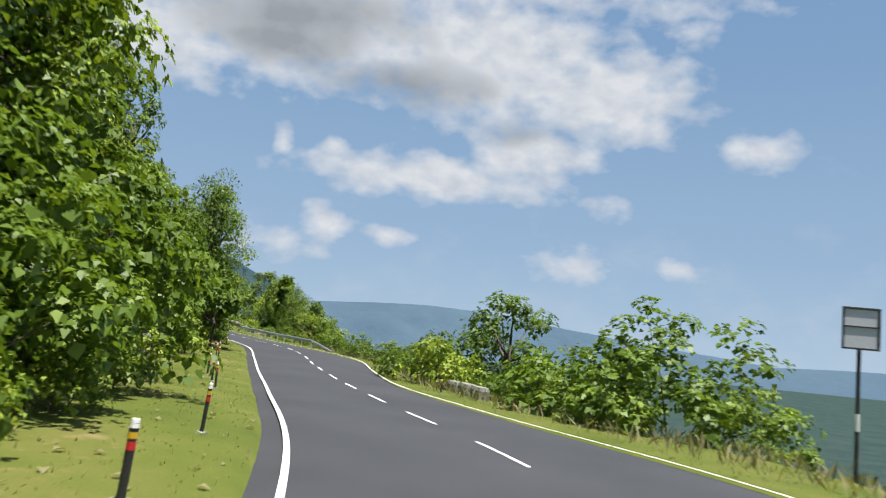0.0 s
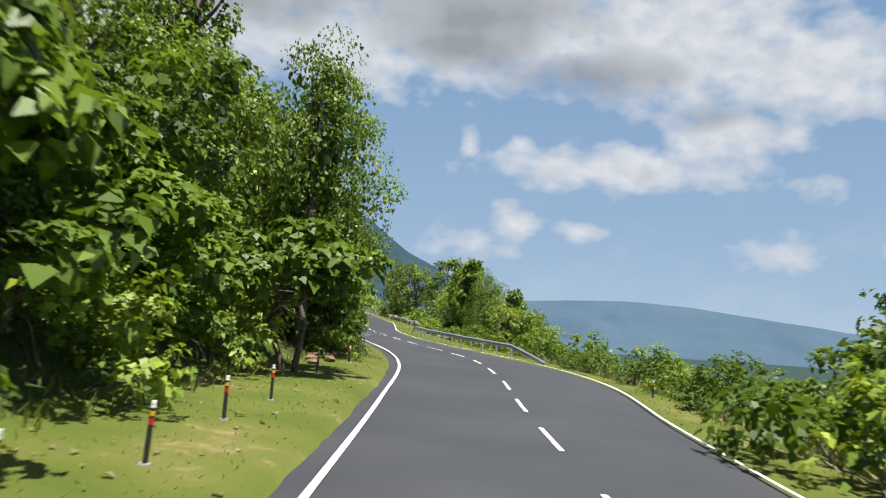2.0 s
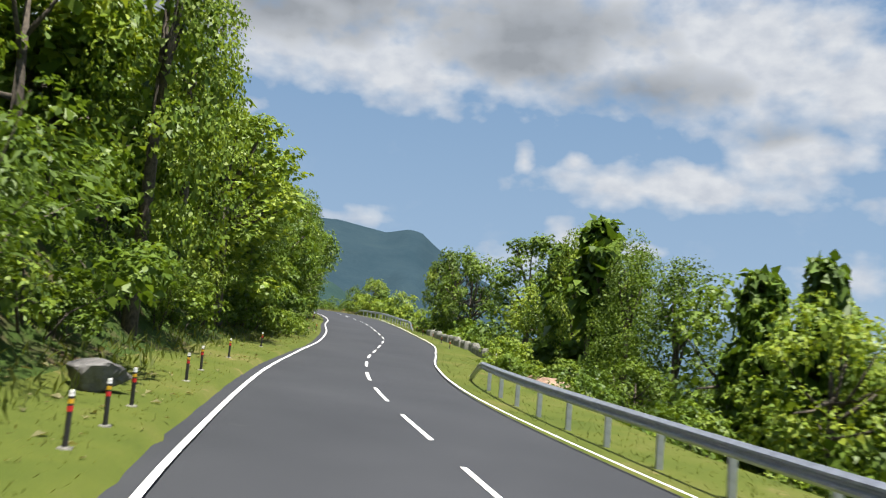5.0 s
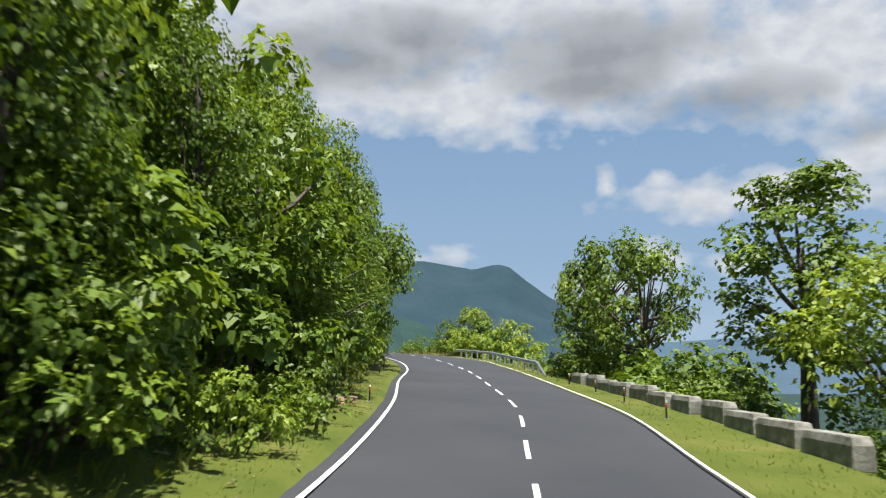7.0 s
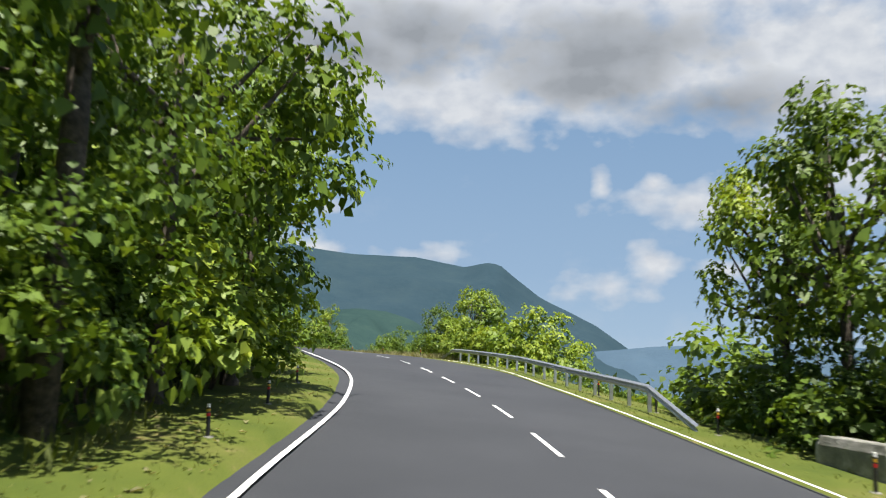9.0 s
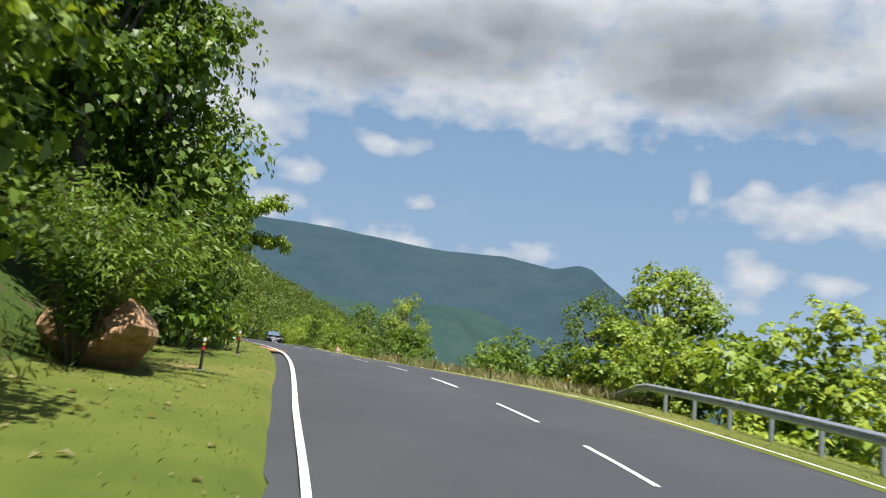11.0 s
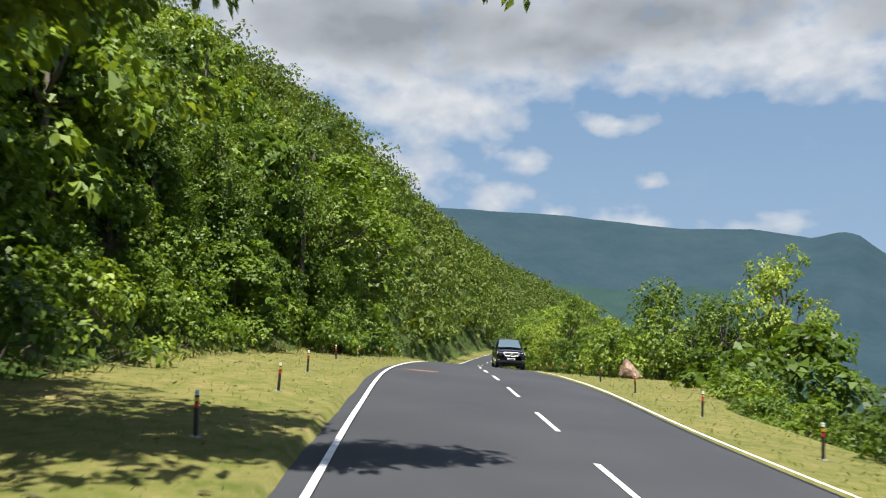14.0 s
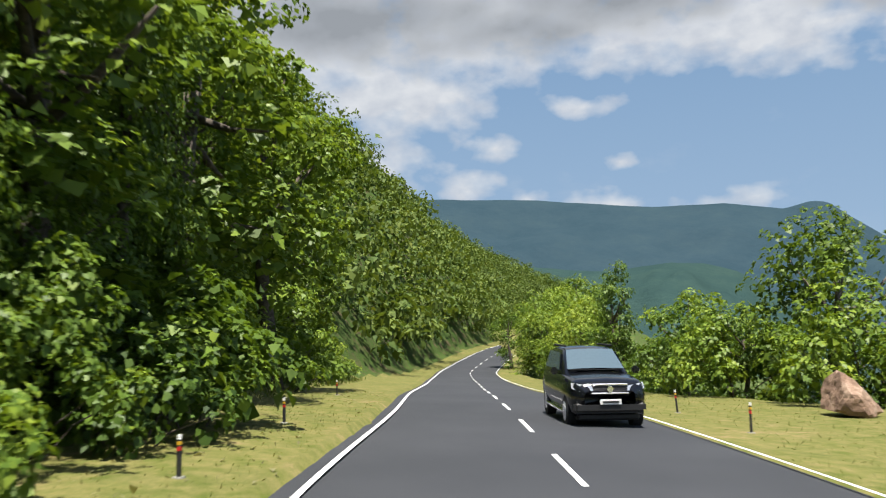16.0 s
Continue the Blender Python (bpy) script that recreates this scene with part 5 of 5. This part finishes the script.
# ---- road sign seen from behind ----
def sign(s, o):
    ob = empty("road_sign", Matrix.Translation(ground(s, o)) @ pose(0, 0, 0, 0, 0, heading(s) - 14), "grey back of a framed road sign on a striped pole", "road sign")
    for k in range(8):
        part("pole", ring(0.05, 0.05, 0.42 * k - (0.4 if k == 0 else 0), 0.42 * (k + 1)), POST_BLACK if k % 2 == 0 else POST_WHITE if k in (3,) else POST_BLACK, ob)
    part("panel", box_bm(0.84, 0.03, 1.0, (0, -0.06, 3.75), 0.004), BOARD, ob)
    for x, z, a, b in ((0, 3.26, 0.92, 0.05), (0, 4.25, 0.92, 0.05), (-0.435, 3.755, 0.05, 0.96), (0.435, 3.755, 0.05, 0.96), (0, 3.8, 0.82, 0.035)):
        part("frame_bar", box_bm(a, 0.045, b, (x, -0.085, z), 0.004), POST_BLACK, ob)
    part("bracket", box_bm(0.22, 0.06, 0.5, (0, 0.01, 3.5), 0.01), POST_BLACK, ob)


sign(17.0, 12.8)


# ---- boulders ----
def boulder(name, s, o, size, seed, material, label, sink=0.25, cuts=13, deep=0.5):
    rng = R(int(seed * 10))
    planes = [(Vector(rng.normal(0, 1, 3)).normalized(), rng.uniform(deep, 0.82)) for _ in range(cuts)]
    bm = bmesh.new()
    bmesh.ops.create_icosphere(bm, subdivisions=4, radius=1.0)
    for v in bm.verts:
        p = v.co.normalized()
        k = min([1.0] + [d / p.dot(n) for n, d in planes if p.dot(n) > 0.05])
        k *= 1 + 0.05 * noise.fractal(p * 3.2 + Vector((seed, 3, 1)), 0.8, 2.0, 5)
        v.co = Vector((p.x * k * size[0], p.y * k * size[1], p.z * k * size[2])) * 1.15
    ob = part(name, bm, material)
    ob.location = ground(s, o, size[2] * (1 - sink) * 0.8)
    return tagged(ob, label, "boulder")


boulder("boulder", 266.6, 13.2, (0.95, 0.85, 0.82), 5.0, RED_ROCK, "large red-brown angular boulder on the grass verge", cuts=9, deep=0.36)
boulder("boulder", 106.5, 8.3, (1.5, 1.1, 0.4), 8.0, RED_ROCK, "low pinkish flat-topped boulder behind the barrier")
boulder("boulder", 111.5, 9.2, (1.1, 0.9, 0.55), 9.0, RED_ROCK, "pinkish rock under the roadside trees")
boulder("boulder", 146.5, -5.2, (0.8, 0.7, 0.5), 10.0, RED_ROCK, "reddish rock at the foot of the bank")
for k in range(9):
    boulder("stone", 55.0 + 0.8 * k, -3.9 - 0.35 * math.sin(k * 2.4), (0.26, 0.2, 0.14), 20.0 + k, CLIFF, "small brown stone at the foot of the bank")
for k in range(7):
    boulder("stone", 129.3 + 0.32 * k, -3.3 - 0.3 * math.sin(k * 2.1), (0.16 + 0.05 * (k % 3), 0.15, 0.1), 40.0 + k, RED_ROCK, "small reddish stone fallen from the bank")
boulder("boulder", 87.6, -4.1, (0.6, 0.4, 0.4), 14.0, GREY_ROCK, "broken grey concrete lump on the grass")
boulder("boulder", 181.2, -4.5, (1.5, 0.8, 1.0), 16.0, SAND, "orange earth outcrop under bright grass")


def cliff(s0, s1, o, z0, z1):
    """A bare rock face whose ends and top run back into the hill."""
    ns, nz, verts, faces = 60, 48, [], []
    rows = nz + 6
    for i in range(ns):
        s = s0 + (s1 - s0) * i / (ns - 1)
        e = abs(2 * i / (ns - 1) - 1)
        top = z0 + (z1 - z0) * (1 - 0.35 * e**3)
        for j in range(nz):
            z = z0 + (top - z0) * j / (nz - 1)
            d = 0.9 * noise.fractal(Vector((s * 0.35, z * 0.12, 4.0)), 0.8, 2.0, 5) + 0.5 * abs(noise.noise(Vector((s * 0.9, z * 0.25, 9.0)))) - 0.05 * z
            verts.append(on_road(s, o + d - 6.0 * e**4, z))
        rim, back = verts[-1], ground(s, o - 22, -0.5)
        for k in range(1, 7):
            u = k / 6
            p = rim.lerp(back, u)
            verts.append(p + Vector((0, 0, 1.2 * math.sin(math.pi * u) + 0.5 * noise.noise(p * 0.3))))
    for i in range(ns - 1):
        for j in range(rows - 1):
            faces.append((i * rows + j, (i + 1) * rows + j, (i + 1) * rows + j + 1, i * rows + j + 1))
    tagged(new("cliff", mesh_from("cliff", verts, faces, CLIFF, True)), "brown-grey bare rock face above the trees", "cliff")


cliff(37, 64, -12.5, 4.0, 24.0)


# ---- dark car in the other lane ----
def car(s, o):
    ob = empty("car", Matrix.Translation(on_road(s, o)) @ pose(0, 0, 0, 0, 0, heading(s) + 180) @ Matrix.Diagonal((1.0, 1.0, 1.08, 1)), "black estate sport-utility car with chrome grille on the road", "car")
    # rings of the body from nose to tail: y, half width, bottom, top
    rows = ((2.3, 0.6, 0.5, 0.86), (2.25, 0.76, 0.4, 0.98), (2.1, 0.86, 0.32, 1.06), (1.8, 0.9, 0.28, 1.1), (1.2, 0.92, 0.27, 1.14), (0.8, 0.925, 0.27, 1.17), (0.0, 0.935, 0.27, 1.18), (-1.2, 0.935, 0.28, 1.18), (-1.9, 0.915, 0.3, 1.17), (-2.2, 0.86, 0.36, 1.12), (-2.32, 0.74, 0.44, 1.04))
    ring_of = ((-0.86, 0.0), (-0.96, 0.12), (-1.0, 0.35), (-1.01, 0.55), (-0.985, 0.78), (-0.93, 0.92), (-0.8, 0.99), (-0.4, 1.02), (0.0, 1.035), (0.4, 1.02), (0.8, 0.99), (0.93, 0.92), (0.985, 0.78), (1.01, 0.55), (1.0, 0.35), (0.96, 0.12), (0.86, 0.0))
    verts = [(w * x, y, lo + (hi - lo) * z) for y, w, lo, hi in rows for x, z in ring_of]
    k, faces = len(ring_of), []
    for j in range(len(rows) - 1):
        for i in range(k):
            q = (i + 1) % k
            faces.append((j * k + i, j * k + q, (j + 1) * k + q, (j + 1) * k + i))
    faces += [tuple(range(k)), tuple(range((len(rows) - 1) * k, len(rows) * k))[::-1]]
    part("body", mesh_from("body", verts, faces, CAR_BLACK, True), None, ob, "glossy black body")
    # rings of the cabin from the foot of the windscreen to the tailgate: y, half width at the sill, at the roof, roof height
    cab = ((0.86, 0.8, 0.78, 1.18), (0.5, 0.83, 0.72, 1.44), (0.12, 0.85, 0.66, 1.65), (-0.2, 0.86, 0.64, 1.72), (-1.0, 0.86, 0.64, 1.74), (-1.7, 0.85, 0.62, 1.71), (-1.95, 0.83, 0.62, 1.6), (-2.2, 0.8, 0.76, 1.2))
    verts = [(x, y, z) for y, a, c, h in cab for x, z in ((-a, 1.14), (-a * 0.5 - c * 0.5, 1.14 + (h - 1.14) * 0.55), (-c, h - 0.04), (-c * 0.85, h), (0.0, h + 0.015), (c * 0.85, h), (c, h - 0.04), (a * 0.5 + c * 0.5, 1.14 + (h - 1.14) * 0.55), (a, 1.14))]
    faces = [(j * 9 + i, j * 9 + i + 1, (j + 1) * 9 + i + 1, (j + 1) * 9 + i) for j in range(len(cab) - 1) for i in range(8)]
    part("cabin", mesh_from("cabin", verts, faces, CAR_BLACK, True), None, ob)
    glass = [(x * (0.72 - 0.11 * u), 0.835 - 0.7 * u + 0.05 * (1 - x * x), 1.225 + 0.43 * u + 0.02 * (1 - x * x) + 0.03) for u in (0, 0.5, 1) for x in (-1, -0.5, 0, 0.5, 1)]
    part("windscreen", mesh_from("windscreen", glass, [(j * 5 + i, j * 5 + i + 1, (j + 1) * 5 + i + 1, (j + 1) * 5 + i) for j in range(2) for i in range(4)], GLASS, True), None, ob, "blue-tinted windscreen")
    for sgn in (-1, 1):
        part("side_window", mesh_from("side_window", [(sgn * 0.845, 0.42, 1.22), (sgn * 0.735, 0.0, 1.62), (sgn * 0.725, -1.6, 1.64), (sgn * 0.835, -1.85, 1.22)], [(0, 1, 2, 3)], GLASS), None, ob)
        part("headlight", mesh_from("headlight", [(sgn * x, y, z) for x, y, z in ((0.4, 2.31, 0.86), (0.72, 2.26, 0.85), (0.87, 2.1, 0.9), (0.86, 1.98, 1.02), (0.7, 2.2, 1.0), (0.42, 2.29, 0.96))], [(0, 1, 4, 5), (1, 2, 3, 4)], LAMP, True), None, ob, "clear swept-back headlight")
        part("mirror", box_bm(0.2, 0.12, 0.17, (sgn * 1.04, 0.75, 1.22), 0.04, 1.0, 2), CAR_BLACK, ob)
        part("fog_lamp", box_bm(0.16, 0.06, 0.06, (sgn * 0.6, 2.27, 0.47), 0.02), LAMP, ob)
        part("roof_rail", box_bm(0.04, 1.7, 0.05, (sgn * 0.6, -0.75, 1.77), 0.015), CAR_TRIM, ob)
        part("sill", box_bm(0.12, 2.4, 0.08, (sgn * 0.9, 0, 0.33), 0.02), CHROME, ob)
        for y in (1.42, -1.38):
            wheel = empty("wheel", pose(sgn * 0.8, y, 0.36, 0, 90, 0), "", "")
            wheel.parent = ob
            part("tyre", ring(0.36, 0.36, -0.12, 0.12, 28), TYRE, wheel)
            part("rim", ring(0.22, 0.22, -0.13, 0.13, 20), CHROME, wheel, "metal wheel rim")
    part("grille", box_bm(0.8, 0.08, 0.16, (0, 2.245, 0.88), 0.02), CAR_TRIM, ob)
    part("grille_bar", box_bm(0.84, 0.06, 0.05, (0, 2.27, 0.985), 0.015), CHROME, ob, "chrome grille bar")
    part("grille_bar", box_bm(0.9, 0.06, 0.035, (0, 2.29, 0.8), 0.012), CHROME, ob, "chrome grille bar")
    part("badge", ring(0.075, 0.07, 0, 0.03, 16), CHROME, ob).matrix_basis = pose(0, 2.29, 0.89, -90, 0, 0)
    part("bumper", box_bm(1.7, 0.24, 0.26, (0, 2.2, 0.5), 0.07, 1.0, 3), CAR_TRIM, ob)
    part("number_plate", box_bm(0.5, 0.02, 0.11, (0, 2.335, 0.62), 0.004), POST_WHITE, ob, "white number plate")
    part("plate_bar", box_bm(0.38, 0.012, 0.04, (0, 2.347, 0.62), 0), POST_BLACK, ob)
    part("underbody", box_bm(1.5, 4.2, 0.25, (0, 0, 0.32), 0.05), CAR_TRIM, ob)
    part("wiper", box_bm(1.3, 0.03, 0.02, (0, 0.88, 1.24), 0), CAR_TRIM, ob)


car(263.4, 4.45)


# ---- orange sand washed onto the edge of the road, and by the boulder ----
def patch(name, s, o, ls, lo, up, material, label):
    """A thin sheet of sand that follows the ground; its material frays the rim."""
    m = Matrix.Translation(ground(s, o)) @ pose(0, 0, 0, 0, 0, heading(s))
    inv, n, verts, faces = m.inverted(), 14, [], []
    for i in range(n):
        for j in range(n):
            a, b = 2 * i / (n - 1) - 1, 2 * j / (n - 1) - 1
            p = max(on_road(s + ls * a, o + lo * b, 0.003), ground(s + ls * a, o + lo * b, 0.0), key=lambda q: q.z)
            verts.append(inv @ (p + Vector((0, 0, up))))
    for i in range(n - 1):
        for j in range(n - 1):
            faces.append((i * n + j, i * n + j + 1, (i + 1) * n + j + 1, (i + 1) * n + j))
    ob = new(name, mesh_from(name, verts, faces, material, True))
    ob.matrix_basis = m
    tagged(ob, label, "sand", kind="structure")


patch("sand", 200.4, -1.35, 4.3, 0.68, 0.002, LOOSE_SAND, "orange sand washed over the road edge")
patch("sand", 206.6, -3.9, 1.5, 1.1, 0.02, LOOSE_SAND, "bare orange earth in the grass of the verge")
patch("sand", 242.4, -0.7, 0.4, 0.9, 0.002, LOOSE_SAND, "thin streak of sand over the road edge")
patch("sand", 130.4, -3.3, 1.5, 0.6, 0.02, LOOSE_SAND, "reddish earth slipped from the bank")


def litter(count, seed):
    """Fallen leaves, chips and pebbles strewn over the left verge."""
    rng = R(seed)
    at, ax = [], []
    for k in range(count):
        s = rng.uniform(4, 275)
        a, b = verge(VERGE_L, s) - 0.8, line_left(s) - 0.5
        at.append(ground(s, a + (b - a) * rng.random() ** 1.6, 0.03))
        ax.append((rng.normal(), rng.normal(), 0.12))
    ln = 0.06 + 0.16 * rng.random(count) ** 2
    tagged(new("leaf_litter", leaf_mesh("leaf_litter", np.array(at), np.array(ax), ln, ln * 0.6, LEAF_DRY, rng, 0.9)), "dry fallen leaves scattered over the grass", "leaf litter", kind="stuff")


litter(2600, 77)


# ---- grass blades on the verges, and woods on the hillside ----
def blades(name, side, s_from, s_to, count, height, seed, width, inner, material, label, rim=False, lean=0.4):
    rng = R(seed)
    at, ax = [], []
    for k in range(count):
        s = rng.uniform(s_from, s_to)
        if side < 0:
            a, b = verge(VERGE_L, s) - width, verge(VERGE_L, s) + inner if rim else line_left(s) - inner
        else:
            a, b = line_right(s) + inner, verge(VERGE_R, s) + width
        o = a + (b - a) * rng.random()
        at.append(ground(s, o, -0.02))
        ax.append((rng.normal(0, lean), rng.normal(0, lean), 1.0))
    ln = height * (0.5 + rng.random(count))
    ob = new(name, leaf_mesh(name, np.array(at), np.array(ax), ln, ln * 0.1 + 0.006, material, rng, 0.1, 0.05, 0.3))
    tagged(ob, label, "grass", kind="stuff")


blades("grass", -1, 2, 275, 26000, 0.07, 201, 0.5, 0.6, GRASS_BLADE, "short bright green grass on the verge", False, 1.1)
blades("grass", 1, 2, 285, 16000, 0.1, 202, 0.6, 0.3, GRASS_BLADE, "short green grass on the valley-side verge", False, 1.0)
blades("tall_grass", 1, 4, 80, 3000, 0.42, 203, 2.0, 1.5, LEAF_DRY, "tall straw-coloured grass along the valley edge")
blades("tall_grass", 1, 194, 221, 4200, 0.42, 204, 2.2, 1.6, LEAF_DRY, "tall straw-coloured grass along the valley edge")
blades("tall_grass", -1, 4, 300, 6000, 0.32, 205, 1.2, 0.5, GRASS_BLADE, "rank green grass at the foot of the bank", True)


blades("dry_grass", 1, 246, 270, 3600, 0.045, 206, 0.0, 1.2, LEAF_DRY, "dry straw-coloured grass round the boulder", False, 1.0)
blades("dry_grass", -1, 222, 262, 1400, 0.08, 207, 0.6, 0.9, LEAF_DRY, "dry brownish grass on the verge", False, 1.2)


def woods(name, s_from, s_to, d_from, d_to, count, size, per, leaf, seed, label, side=-1, material=FAR_LEAF):
    rng = R(seed)
    sets = []
    for k in range(count):
        s = rng.uniform(s_from, s_to)
        d = d_from + (d_to - d_from) * rng.random() ** 1.3
        o = verge(VERGE_L, s) - d if side < 0 else verge(VERGE_R, s) + d
        r = size * rng.uniform(0.6, 1.4)
        c = np.array(ground(s, o, r * 0.7 + rng.random() ** 2 * size))
        k = 5
        tufts = [c + np.array((rng.normal(0, 0.45), rng.normal(0, 0.45), rng.uniform(-0.3, 0.75))) * r for _ in range(k)]
        sets.append(lump_leaves(rng, tufts, [r * rng.uniform(0.4, 0.62) for _ in tufts], per // k, leaf, 0.62, 0.85, -0.2, whorl=1))
    tagged(new(name, lump_mesh(name, rng, material, *sets)), label, "woods", kind="stuff")


woods("woods", 0, 215, 8, 30, 260, 2.2, 110, 0.55, 301, "dense green woods high on the bank")
woods("woods", 205, 330, 5, 45, 460, 2.0, 110, 0.46, 302, "dense green scrub wood on the steep hillside")
woods("woods", 300, 480, 1, 90, 800, 3.4, 80, 0.95, 303, "green woods on the long hillside")
woods("woods", 460, 1000, 0, 110, 1100, 4.6, 60, 1.5, 304, "far green woods along the hillside")
woods("woods", 60, 330, 8, 55, 650, 2.2, 60, 0.7, 305, "green scrub on the slope down to the valley", 1)
woods("woods", 4, 110, 7, 60, 360, 2.2, 60, 0.6, 307, "green scrub wood falling away to the valley", 1)
woods("woods", 335, 700, 2, 70, 520, 3.2, 50, 1.2, 306, "far green trees beyond the bend", 1)
